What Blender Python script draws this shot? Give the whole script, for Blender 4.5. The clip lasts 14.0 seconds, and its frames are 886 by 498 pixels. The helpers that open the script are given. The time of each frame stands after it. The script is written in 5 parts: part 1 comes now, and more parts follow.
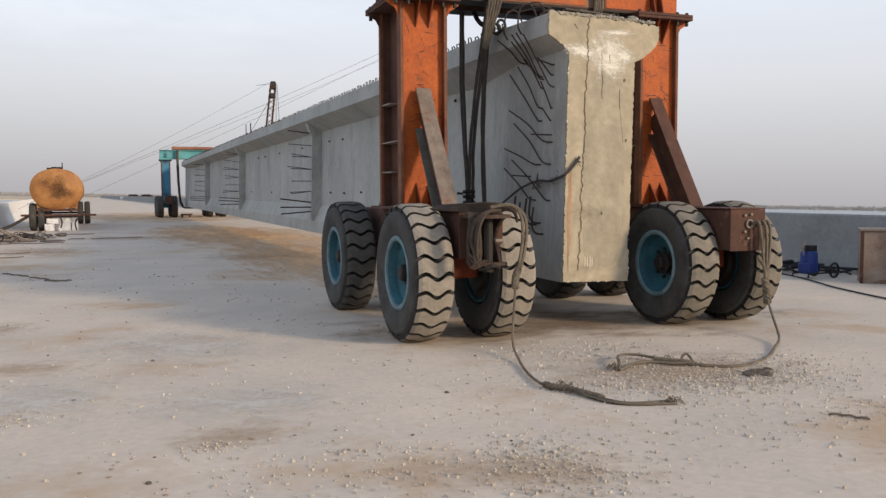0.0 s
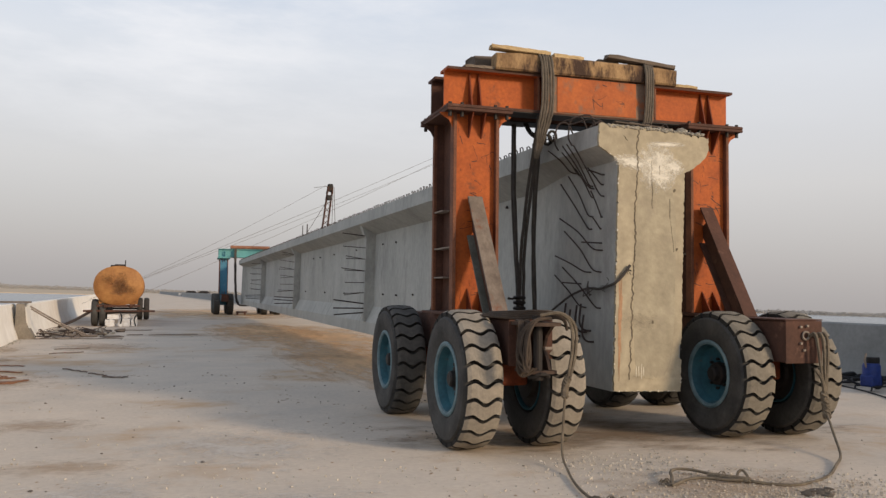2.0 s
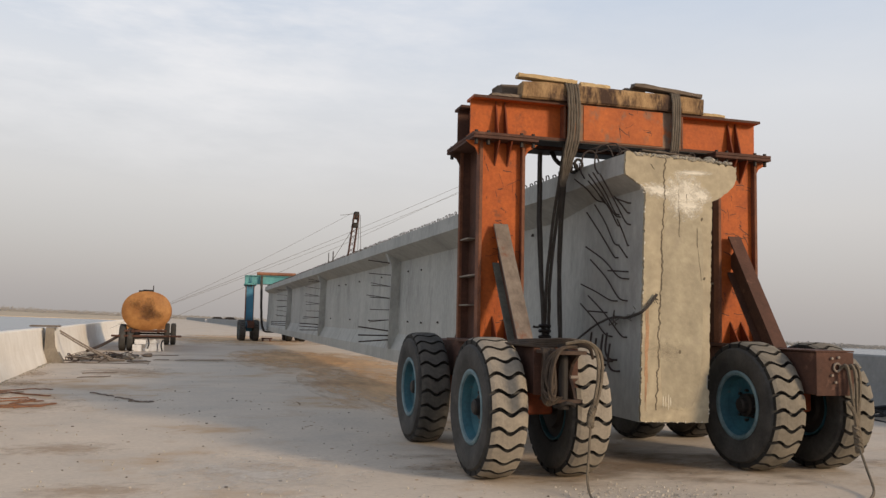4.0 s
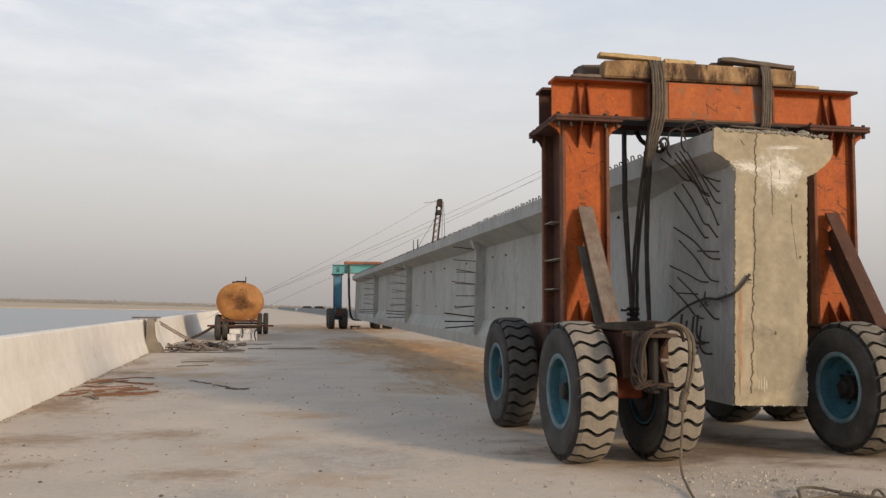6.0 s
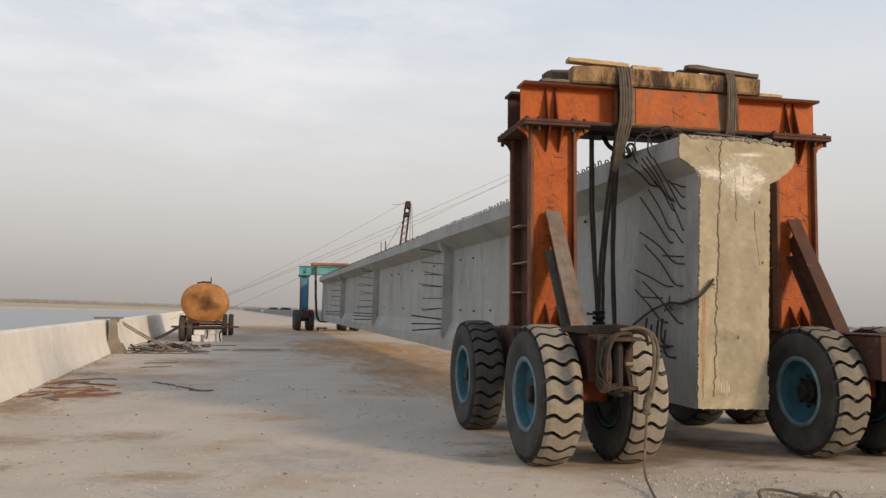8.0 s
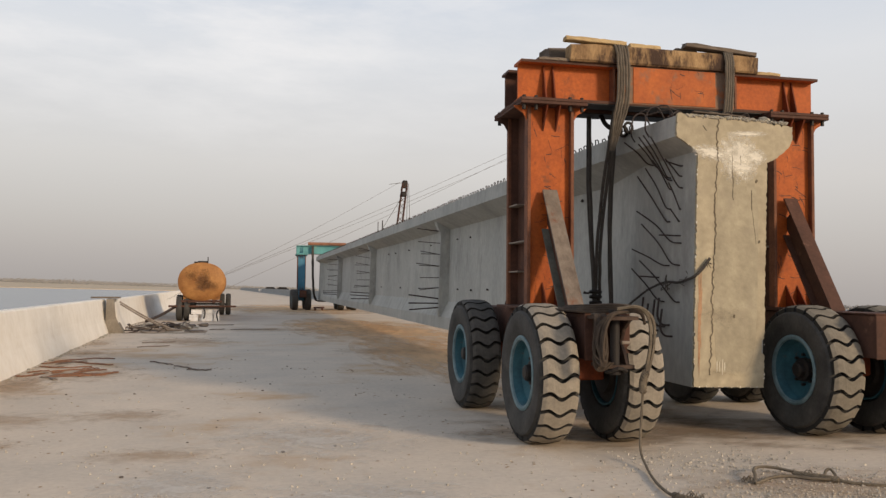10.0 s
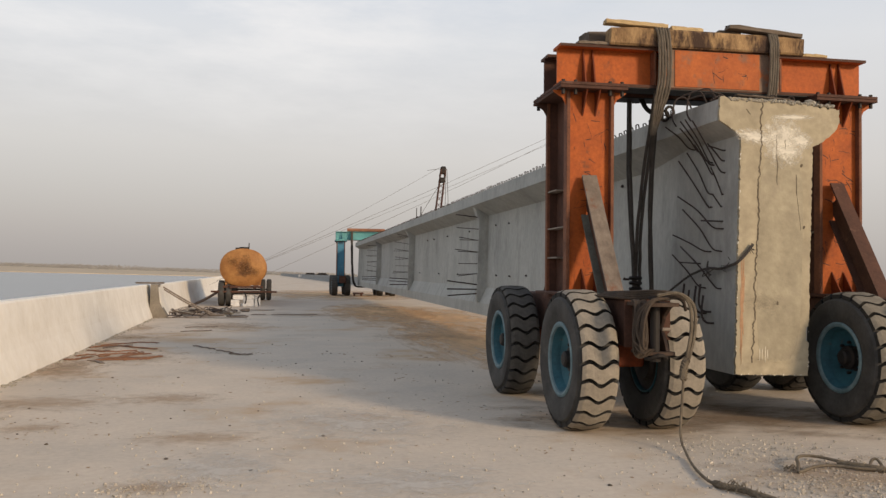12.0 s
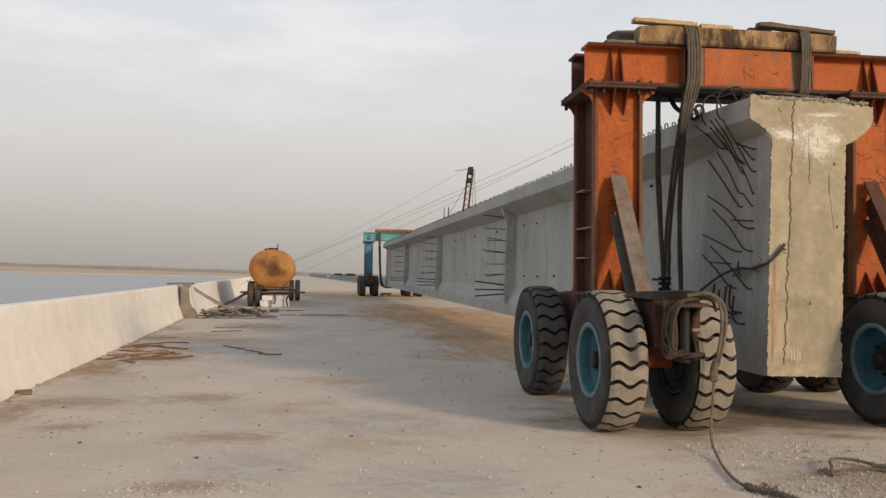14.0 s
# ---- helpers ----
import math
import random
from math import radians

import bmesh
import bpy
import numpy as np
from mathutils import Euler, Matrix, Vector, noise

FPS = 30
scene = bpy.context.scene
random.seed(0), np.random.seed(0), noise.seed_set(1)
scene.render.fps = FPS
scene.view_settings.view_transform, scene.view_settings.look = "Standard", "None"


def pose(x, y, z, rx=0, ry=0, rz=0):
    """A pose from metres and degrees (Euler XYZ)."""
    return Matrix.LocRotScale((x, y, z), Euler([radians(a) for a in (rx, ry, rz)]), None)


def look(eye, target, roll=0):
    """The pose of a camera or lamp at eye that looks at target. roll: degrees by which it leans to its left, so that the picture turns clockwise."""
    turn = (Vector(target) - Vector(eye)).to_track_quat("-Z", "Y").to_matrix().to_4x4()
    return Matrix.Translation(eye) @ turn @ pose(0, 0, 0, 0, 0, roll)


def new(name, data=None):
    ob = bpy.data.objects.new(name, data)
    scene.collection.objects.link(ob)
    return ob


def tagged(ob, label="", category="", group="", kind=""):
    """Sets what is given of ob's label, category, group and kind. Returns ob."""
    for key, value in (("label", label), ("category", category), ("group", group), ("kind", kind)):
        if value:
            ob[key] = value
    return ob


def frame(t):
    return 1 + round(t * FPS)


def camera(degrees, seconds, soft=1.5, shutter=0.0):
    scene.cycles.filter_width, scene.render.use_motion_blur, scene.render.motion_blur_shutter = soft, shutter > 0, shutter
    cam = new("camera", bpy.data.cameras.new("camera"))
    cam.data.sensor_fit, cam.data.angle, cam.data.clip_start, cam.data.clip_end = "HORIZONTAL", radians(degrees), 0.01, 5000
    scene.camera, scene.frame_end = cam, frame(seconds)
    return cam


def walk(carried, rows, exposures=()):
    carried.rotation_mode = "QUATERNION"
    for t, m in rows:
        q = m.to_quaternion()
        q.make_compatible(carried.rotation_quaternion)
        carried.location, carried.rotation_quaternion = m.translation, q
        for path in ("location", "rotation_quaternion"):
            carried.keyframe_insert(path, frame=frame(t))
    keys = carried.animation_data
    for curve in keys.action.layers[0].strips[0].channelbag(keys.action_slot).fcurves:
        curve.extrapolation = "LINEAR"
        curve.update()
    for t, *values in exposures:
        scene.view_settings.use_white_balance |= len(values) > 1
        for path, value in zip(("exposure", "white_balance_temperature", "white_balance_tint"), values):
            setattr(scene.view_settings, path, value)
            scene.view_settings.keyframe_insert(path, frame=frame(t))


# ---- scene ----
cam = camera(55.6, 14.0, soft=1.4)
LEAN = -1.32                       # crossfall of the deck, degrees
DECK = pose(0, 0, 0, 0, LEAN, 0)   # deck coordinates to the level world
# seconds, yaw, pitch, roll, and the shift of the eye on the deck
TURNS = [
    (0, -20.88, -3.33, 1.00, 0.020, 0.090, -0.036),
    (0.5, -19.53, -3.08, 1.15, 0.020, 0.090, -0.036),
    (1, -18.78, 1.25, 1.77, 0.004, 0.003, 0.020),
    (1.5, -17.65, 2.30, 1.86, 0.004, 0.003, 0.020),
    (2, -17.19, 3.43, 1.92, 0.004, 0.003, 0.020),
    (2.5, -16.84, 4.42, 2.10, 0.004, 0.003, 0.020),
    (2.7, -16.80, 5.12, 2.23, 0.004, 0.003, 0.020),
    (4.8, -13.30, 5.03, 2.04, 0.000, 0.000, 0.000),
    (5, -12.52, 4.72, 1.88, 0.000, 0.000, 0.000),
    (5.5, -10.35, 4.41, 1.71, 0.000, 0.000, 0.000),
    (6, -9.68, 4.15, 1.52, 0.000, 0.000, 0.000),
    (6.5, -9.83, 4.13, 1.43, 0.000, 0.000, 0.000),
    (7, -11.26, 4.16, 1.50, 0.000, 0.000, 0.000),
    (7.5, -11.77, 4.26, 1.87, 0.000, 0.000, 0.000),
    (8, -11.88, 4.38, 1.93, 0.000, 0.000, 0.000),
    (10.3, -12.14, 2.80, 1.87, 0.000, 0.000, 0.000),
    (10.5, -11.81, 2.71, 1.87, 0.000, 0.000, 0.000),
    (11, -10.29, 2.45, 1.82, 0.000, 0.000, 0.000),
    (11.5, -9.73, 2.15, 1.88, 0.000, 0.000, 0.000),
    (12, -9.54, 1.94, 1.95, 0.000, 0.000, 0.000),
    (12.5, -8.96, 1.84, 1.93, 0.000, 0.000, 0.000),
    (13, -8.19, 1.85, 1.92, 0.000, 0.000, 0.000),
    (13.5, -7.85, 1.89, 1.89, 0.000, 0.000, 0.000),
    (14, -7.66, 1.91, 1.89, 0.000, 0.000, 0.000),
]


def aimed(yaw, pitch, roll, shift):
    eye = DECK @ (Vector((0, 0, 1.5)) + Vector(shift))
    return pose(eye.x, eye.y, eye.z) @ pose(0, 0, 0, 90, 0, yaw) @ pose(0, 0, 0, pitch, 0, 0) @ pose(0, 0, 0, 0, 0, roll)


walk(cam, [(t, aimed(a, b, c, s)) for t, a, b, c, *s in TURNS], exposures=[(0.0, 0.24, 6200, 10), (0.5, 0.22, 6200, 10), (1.0, 0.04, 6400, 10), (1.5, 0.03, 6500, 10), (2.0, 0.03, 6550, 10), (2.5, -0.06, 6600, 10), (5.0, 0.0, 6700, 10), (8.0, 0.0, 6750, 10), (14.0, 0.0, 6850, 10)])

# ---- light ----
SUN_ELEVATION, SUN_AZIMUTH = 19.0, 36.0   # azimuth: degrees from straight behind (-y) towards +x
world = bpy.data.worlds.new("hazy_sky")
scene.world = world
world.use_nodes = True
wn, wl = world.node_tree.nodes, world.node_tree.links
wn.clear()
w_out, w_bg = wn.new("ShaderNodeOutputWorld"), wn.new("ShaderNodeBackground")
w_co, w_sep = wn.new("ShaderNodeTexCoord"), wn.new("ShaderNodeSeparateXYZ")
w_ramp = wn.new("ShaderNodeValToRGB")
w_sky = wn.new("ShaderNodeTexSky")
w_sky.sky_type, w_sky.sun_disc = "NISHITA", False
w_sky.sun_elevation, w_sky.sun_rotation = radians(SUN_ELEVATION), radians(180 - SUN_AZIMUTH)
w_sky.dust_density = 4.0
stops = [(0.0, (0.39, 0.368, 0.365)), (0.04, (0.45, 0.427, 0.425)), (0.14, (0.60, 0.583, 0.58)), (0.27, (0.67, 0.69, 0.73)), (0.40, (0.53, 0.61, 0.735)), (0.62, (0.34, 0.42, 0.55)), (1.0, (0.14, 0.20, 0.33))]
w_ramp.color_ramp.elements[0].position, w_ramp.color_ramp.elements[0].color = stops[0][0], (*stops[0][1], 1)
w_ramp.color_ramp.elements[1].position, w_ramp.color_ramp.elements[1].color = stops[-1][0], (*stops[-1][1], 1)
for p, c in stops[1:-1]:
    e = w_ramp.color_ramp.elements.new(p)
    e.color = (*c, 1)
# thin high cloud
w_map, w_noise, w_cr = wn.new("ShaderNodeMapping"), wn.new("ShaderNodeTexNoise"), wn.new("ShaderNodeValToRGB")
w_map.inputs["Scale"].default_value = (3.0, 3.0, 11.0)
w_noise.inputs["Scale"].default_value, w_noise.inputs["Detail"].default_value, w_noise.inputs["Roughness"].default_value = 1.6, 5.0, 0.62
w_cr.color_ramp.elements[0].position, w_cr.color_ramp.elements[1].position = 0.42, 0.72
w_fade, w_mul = wn.new("ShaderNodeMapRange"), wn.new("ShaderNodeMath")
w_fade.inputs["From Min"].default_value, w_fade.inputs["From Max"].default_value = 0.12, 0.32
w_fade.inputs["To Min"].default_value, w_fade.inputs["To Max"].default_value = 0.0, 0.85
w_mul.operation = "MULTIPLY"
w_mix, w_add = wn.new("ShaderNodeMixRGB"), wn.new("ShaderNodeMixRGB")
w_mix.inputs["Color2"].default_value = (0.87, 0.855, 0.86, 1)
w_add.blend_type = "ADD"
w_add.inputs["Fac"].default_value = 0.02
wl.new(w_co.outputs["Generated"], w_sep.inputs[0])
wl.new(w_sep.outputs["Z"], w_ramp.inputs[0])
wl.new(w_co.outputs["Generated"], w_map.inputs[0])
wl.new(w_map.outputs[0], w_noise.inputs["Vector"])
wl.new(w_noise.outputs[0], w_cr.inputs[0])
wl.new(w_sep.outputs["Z"], w_fade.inputs["Value"])
wl.new(w_cr.outputs[0], w_mul.inputs[0])
wl.new(w_fade.outputs[0], w_mul.inputs[1])
w_thin, w_mul2 = wn.new("ShaderNodeMapRange"), wn.new("ShaderNodeMath")
w_thin.inputs["From Min"].default_value, w_thin.inputs["From Max"].default_value = 0.0, 0.48
w_thin.inputs["To Min"].default_value, w_thin.inputs["To Max"].default_value = 1.0, 0.12
w_mul2.operation = "MULTIPLY"
wl.new(w_sep.outputs["X"], w_thin.inputs["Value"])
wl.new(w_mul.outputs[0], w_mul2.inputs[0])
wl.new(w_thin.outputs[0], w_mul2.inputs[1])
wl.new(w_mul2.outputs[0], w_mix.inputs["Fac"])
wl.new(w_ramp.outputs[0], w_mix.inputs["Color1"])
wl.new(w_mix.outputs[0], w_add.inputs["Color1"])
wl.new(w_sky.outputs[0], w_add.inputs["Color2"])
wl.new(w_add.outputs[0], w_bg.inputs["Color"])
wl.new(w_bg.outputs[0], w_out.inputs["Surface"])
w_bg.inputs["Strength"].default_value = 1.0

sun = new("sun", bpy.data.lights.new("sun", "SUN"))
sun.data.energy, sun.data.angle, sun.data.color = 2.6, radians(9.0), (1.0, 0.78, 0.55)
_el, _az = radians(SUN_ELEVATION), radians(SUN_AZIMUTH)
sun.matrix_world = look((0, 0, 0), (-math.sin(_az) * math.cos(_el), math.cos(_az) * math.cos(_el), -math.sin(_el)))


# ---- materials ----
def material(name, base, dark=None, rough=0.8, metal=0.0, scale=3.0, fine=40.0, bump=0.15, spots=None, spot_at=0.6, spot_scale=1.2, spot_soft=0.12, stretch=(1, 1, 1), vary=0.0, fine_amount=0.35):
    """Two scales of tone, an optional third colour in patches, and relief."""
    m = bpy.data.materials.new(name)
    m.use_nodes = True
    n, l = m.node_tree.nodes, m.node_tree.links
    b = n["Principled BSDF"]
    b.inputs["Roughness"].default_value, b.inputs["Metallic"].default_value = rough, metal
    b.inputs["Specular IOR Level"].default_value = 0.3
    co, mp = n.new("ShaderNodeTexCoord"), n.new("ShaderNodeMapping")
    mp.inputs["Scale"].default_value = stretch
    l.new(co.outputs["Object"], mp.inputs[0])
    big, small = n.new("ShaderNodeTexNoise"), n.new("ShaderNodeTexNoise")
    for t, s, d in ((big, scale, 6.0), (small, fine, 4.0)):
        t.inputs["Scale"].default_value, t.inputs["Detail"].default_value, t.inputs["Roughness"].default_value = s, d, 0.65
        l.new(mp.outputs[0], t.inputs["Vector"])
    ramp = n.new("ShaderNodeValToRGB")
    ramp.color_ramp.elements[0].position, ramp.color_ramp.elements[1].position = 0.32, 0.68
    dark = dark or tuple(c * 0.7 for c in base)
    ramp.color_ramp.elements[0].color, ramp.color_ramp.elements[1].color = (*dark, 1), (*base, 1)
    l.new(big.outputs[0], ramp.inputs[0])
    grain = n.new("ShaderNodeMixRGB")
    grain.blend_type = "OVERLAY"
    grain.inputs["Fac"].default_value = fine_amount
    l.new(ramp.outputs[0], grain.inputs["Color1"])
    l.new(small.outputs[0], grain.inputs["Color2"])
    last = grain.outputs[0]
    if spots:
        pn, pr, pm = n.new("ShaderNodeTexNoise"), n.new("ShaderNodeValToRGB"), n.new("ShaderNodeMixRGB")
        pn.inputs["Scale"].default_value, pn.inputs["Detail"].default_value, pn.inputs["Roughness"].default_value = spot_scale, 8.0, 0.68
        off = n.new("ShaderNodeMapping")
        off.inputs["Location"].default_value = (7.3, 3.1, 5.7)
        l.new(mp.outputs[0], off.inputs[0])
        l.new(off.outputs[0], pn.inputs["Vector"])
        pr.color_ramp.elements[0].position, pr.color_ramp.elements[1].position = spot_at, spot_at + spot_soft
        l.new(pn.outputs[0], pr.inputs[0])
        l.new(pr.outputs[0], pm.inputs["Fac"])
        l.new(last, pm.inputs["Color1"])
        pm.inputs["Color2"].default_value = (*spots, 1)
        last = pm.outputs[0]
    if vary:
        info, hs, mr = n.new("ShaderNodeObjectInfo"), n.new("ShaderNodeHueSaturation"), n.new("ShaderNodeMapRange")
        mr.inputs["To Min"].default_value, mr.inputs["To Max"].default_value = 1 - vary, 1 + vary
        l.new(info.outputs["Random"], mr.inputs["Value"])
        l.new(mr.outputs[0], hs.inputs["Value"])
        l.new(last, hs.inputs["Color"])
        last = hs.outputs[0]
    l.new(last, b.inputs["Base Color"])
    if bump:
        add, bp = n.new("ShaderNodeMath"), n.new("ShaderNodeBump")
        add.operation = "ADD"
        l.new(big.outputs[0], add.inputs[0])
        l.new(small.outputs[0], add.inputs[1])
        l.new(add.outputs[0], bp.inputs["Height"])
        bp.inputs["Strength"].default_value, bp.inputs["Distance"].default_value = bump, 0.02
        l.new(bp.outputs[0], b.inputs["Normal"])
    return m


M_DECK = material("dusty_deck_concrete", (0.60, 0.51, 0.41), (0.48, 0.42, 0.35), 0.95, scale=0.6, fine=16.0, bump=0.035, spots=(0.46, 0.335, 0.22), spot_at=0.54, spot_scale=0.42, spot_soft=0.12, fine_amount=0.22)
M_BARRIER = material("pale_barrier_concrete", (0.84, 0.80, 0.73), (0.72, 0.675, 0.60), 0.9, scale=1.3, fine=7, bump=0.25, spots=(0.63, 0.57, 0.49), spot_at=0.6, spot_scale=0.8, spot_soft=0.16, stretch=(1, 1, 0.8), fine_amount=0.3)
# Parapet concrete darkened to grey: the right parapet's shade is in its colour.
M_BARRIER_GREY = material("shade_greyed_barrier_concrete", (0.29, 0.295, 0.29), (0.22, 0.225, 0.22), 0.9, scale=1.0, fine=12, bump=0.15, fine_amount=0.25)
M_BARRIER_RAW = material("weathered_barrier_concrete", (0.27, 0.24, 0.20), (0.16, 0.14, 0.115), 0.9, scale=2.0, fine=20, bump=0.3)
M_GIRDER = material("grey_girder_concrete", (0.43, 0.435, 0.41), (0.33, 0.336, 0.318), 0.85, scale=0.7, fine=12, bump=0.12, spots=(0.25, 0.253, 0.238), spot_at=0.52, spot_scale=1.6, spot_soft=0.22, stretch=(1, 1, 0.5), fine_amount=0.3)
M_GIRDER_END = material("yellowed_concrete", (0.45, 0.39, 0.28), (0.30, 0.26, 0.187), 0.92, scale=2.4, fine=9, bump=0.2, spots=(0.335, 0.29, 0.215), spot_at=0.53, spot_scale=4.2, spot_soft=0.14, fine_amount=0.3)
M_ORANGE = material("worn_orange_paint", (0.43, 0.10, 0.016), (0.31, 0.066, 0.013), 0.65, scale=2.6, fine=26, bump=0.08, spots=(0.14, 0.05, 0.022), spot_at=0.585, spot_scale=3.4, spot_soft=0.10, fine_amount=0.45)
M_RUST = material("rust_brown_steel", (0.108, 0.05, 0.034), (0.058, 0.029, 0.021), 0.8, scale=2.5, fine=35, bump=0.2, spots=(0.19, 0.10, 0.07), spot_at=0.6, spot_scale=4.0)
M_PLATE = material("weathered_grey_steel", (0.27, 0.225, 0.185), (0.17, 0.14, 0.115), 0.75, scale=3.0, fine=30, bump=0.15, spots=(0.22, 0.11, 0.07), spot_at=0.6, spot_scale=5)
M_ORANGE_WORN = material("scuffed_panel_orange", (0.45, 0.115, 0.024), (0.33, 0.078, 0.018), 0.65, scale=3.5, fine=24, bump=0.1, spots=(0.20, 0.11, 0.07), spot_at=0.535, spot_scale=4.5, spot_soft=0.16)
M_SCRAPED = material("scraped_orange_plate", (0.25, 0.155, 0.10), (0.17, 0.115, 0.085), 0.75, scale=4, fine=30, bump=0.15, spots=(0.38, 0.10, 0.022), spot_at=0.5, spot_scale=5, spot_soft=0.15)
M_BRACKET = material("greasy_brown_casting", (0.085, 0.052, 0.036), (0.04, 0.026, 0.02), 0.7, scale=7, fine=40, bump=0.3, spots=(0.17, 0.10, 0.065), spot_at=0.6, spot_scale=9)
M_EDGE = material("bare_flange_edge", (0.21, 0.085, 0.045), (0.12, 0.05, 0.03), 0.75, scale=5, fine=40, bump=0.1)
# Darker copy of the orange: shade on gussets, stiffeners and axle blocks, painted in.
M_ORANGE_DARK = material("shade_darkened_orange_paint", (0.20, 0.042, 0.012), (0.10, 0.026, 0.012), 0.7, scale=5, fine=40, bump=0.1)
M_TURQUOISE = material("faded_turquoise_paint", (0.13, 0.38, 0.38), (0.10, 0.28, 0.30), 0.6, scale=1.5, fine=20, bump=0.1, spots=(0.30, 0.42, 0.30), spot_at=0.6, spot_scale=2.5)
M_BLUE_PAINT = material("faded_blue_paint", (0.07, 0.24, 0.36), (0.05, 0.17, 0.27), 0.6, scale=1.5, fine=20, bump=0.1, spots=(0.22, 0.32, 0.38), spot_at=0.6, spot_scale=2.0)
M_TIMBER = material("yellow_sawn_timber", (0.37, 0.24, 0.12), (0.17, 0.10, 0.05), 0.85, scale=5, fine=40, bump=0.3, spots=(0.055, 0.032, 0.022), spot_at=0.49, spot_scale=3.2, spot_soft=0.10, stretch=(1.5, 1, 0.55), vary=0.15)
M_BOARD = material("pale_new_board", (0.50, 0.37, 0.20), (0.36, 0.25, 0.13), 0.85, scale=4, fine=40, bump=0.3, stretch=(0.3, 1, 1.5), vary=0.1)
M_TIMBER_DARK = material("old_grey_timber", (0.17, 0.135, 0.105), (0.09, 0.07, 0.055), 0.9, scale=3, fine=30, bump=0.4, stretch=(0.3, 1, 1.5), vary=0.25)
M_CABLE = material("greasy_wire_rope", (0.085, 0.075, 0.065), (0.05, 0.043, 0.038), 0.6, scale=8, fine=120, bump=0.5)
M_WIRE = material("weathered_grey_wire", (0.22, 0.21, 0.20), (0.15, 0.145, 0.14), 0.6, scale=8, fine=60, bump=0.1)
M_SLING = material("tan_fibre_sling", (0.17, 0.145, 0.115), (0.11, 0.09, 0.07), 0.85, scale=8, fine=120, bump=0.5)
M_ROPE = material("old_steel_rope", (0.20, 0.165, 0.12), (0.11, 0.09, 0.067), 0.8, scale=10, fine=120, bump=0.6)
M_COIL = material("dirty_brown_wire_rope", (0.085, 0.062, 0.045), (0.045, 0.034, 0.027), 0.8, scale=10, fine=120, bump=0.6)
M_REBAR = material("rusted_rebar", (0.06, 0.045, 0.04), (0.035, 0.027, 0.025), 0.75, scale=8, fine=90, bump=0.4)
M_CRACK = material("crack_shadow_grime", (0.15, 0.12, 0.085), (0.09, 0.075, 0.055), 0.95, bump=0)
M_PLASTER = material("white_lime_patch", (0.74, 0.70, 0.60), (0.58, 0.54, 0.45), 0.9, scale=8, fine=60, bump=0.5, spots=(0.50, 0.46, 0.38), spot_at=0.58, spot_scale=9)
M_RUBBLE = material("broken_concrete", (0.40, 0.37, 0.31), (0.22, 0.20, 0.165), 0.95, scale=8, fine=40, bump=0.6)
M_TANK = material("rusted_yellow_tank_paint", (0.44, 0.215, 0.07), (0.23, 0.09, 0.027), 0.6, scale=1.5, fine=14, bump=0.1, spots=(0.13, 0.06, 0.028), spot_at=0.50, spot_scale=1.5, spot_soft=0.14)
M_BLOCK = material("white_concrete_block", (0.82, 0.81, 0.79), (0.62, 0.61, 0.60), 0.9, scale=3, fine=25, bump=0.3)
M_PIPE = material("rust_orange_pipe", (0.36, 0.17, 0.10), (0.22, 0.10, 0.06), 0.7, scale=3, fine=20)
M_BLUE_MOTOR = material("blue_motor_paint", (0.02, 0.045, 0.22), (0.012, 0.03, 0.14), 0.5, scale=6, fine=40, bump=0.1, spots=(0.03, 0.03, 0.04), spot_at=0.62, spot_scale=10)
M_HOSE = material("black_rubber_hose", (0.018, 0.018, 0.02), (0.012, 0.012, 0.013), 0.6)
M_BIN = material("rusty_painted_bin", (0.34, 0.28, 0.23), (0.22, 0.15, 0.11), 0.7, scale=2, fine=25, bump=0.2, spots=(0.14, 0.06, 0.035), spot_at=0.55, spot_scale=3)
M_CRUMB = material("dark_dirt_crumb", (0.13, 0.105, 0.08), (0.08, 0.065, 0.05), 0.95, bump=0)
M_STONE = material("pale_gravel", (0.58, 0.53, 0.455), (0.30, 0.265, 0.215), 0.9, scale=20, fine=90, bump=0.3)
# Foliage paled towards grey: the distance haze is put into its base colour.
M_LEAF = material("haze_paled_far_foliage", (0.33, 0.315, 0.295), (0.29, 0.275, 0.255), 0.95, scale=0.05, fine=0.5, bump=0)
M_WHITE = material("dusty_white_paint", (0.62, 0.60, 0.58), (0.5, 0.48, 0.46), 0.6, scale=2, fine=20, bump=0.05)
M_SCRAP = material("rust_red_scrap_steel", (0.26, 0.12, 0.06), (0.15, 0.07, 0.04), 0.8, scale=4, fine=40, bump=0.3)
# Oily steel parts, and the sheets that paint shade under the crossbeams.
M_DARK = material("dark_oily_steel_and_shade", (0.026, 0.021, 0.019), (0.014, 0.012, 0.011), 0.6, scale=4, fine=40)
M_TYRE = material("dusty_tyre_rubber", (0.074, 0.072, 0.068), (0.034, 0.033, 0.032), 0.86, scale=3, fine=30, bump=0.2, spots=(0.115, 0.109, 0.098), spot_at=0.55, spot_scale=2.5, spot_soft=0.25)
M_TREAD = material("pale_worn_tread", (0.31, 0.275, 0.225), (0.215, 0.19, 0.155), 0.92, scale=4, fine=30, bump=0.2)
M_TREAD_GREY = material("grey_dusty_tread", (0.23, 0.205, 0.165), (0.14, 0.125, 0.10), 0.9, scale=4, fine=30, bump=0.2)
M_GROOVE = material("tread_groove_rubber", (0.03, 0.029, 0.027), (0.02, 0.019, 0.018), 0.9, bump=0.1)
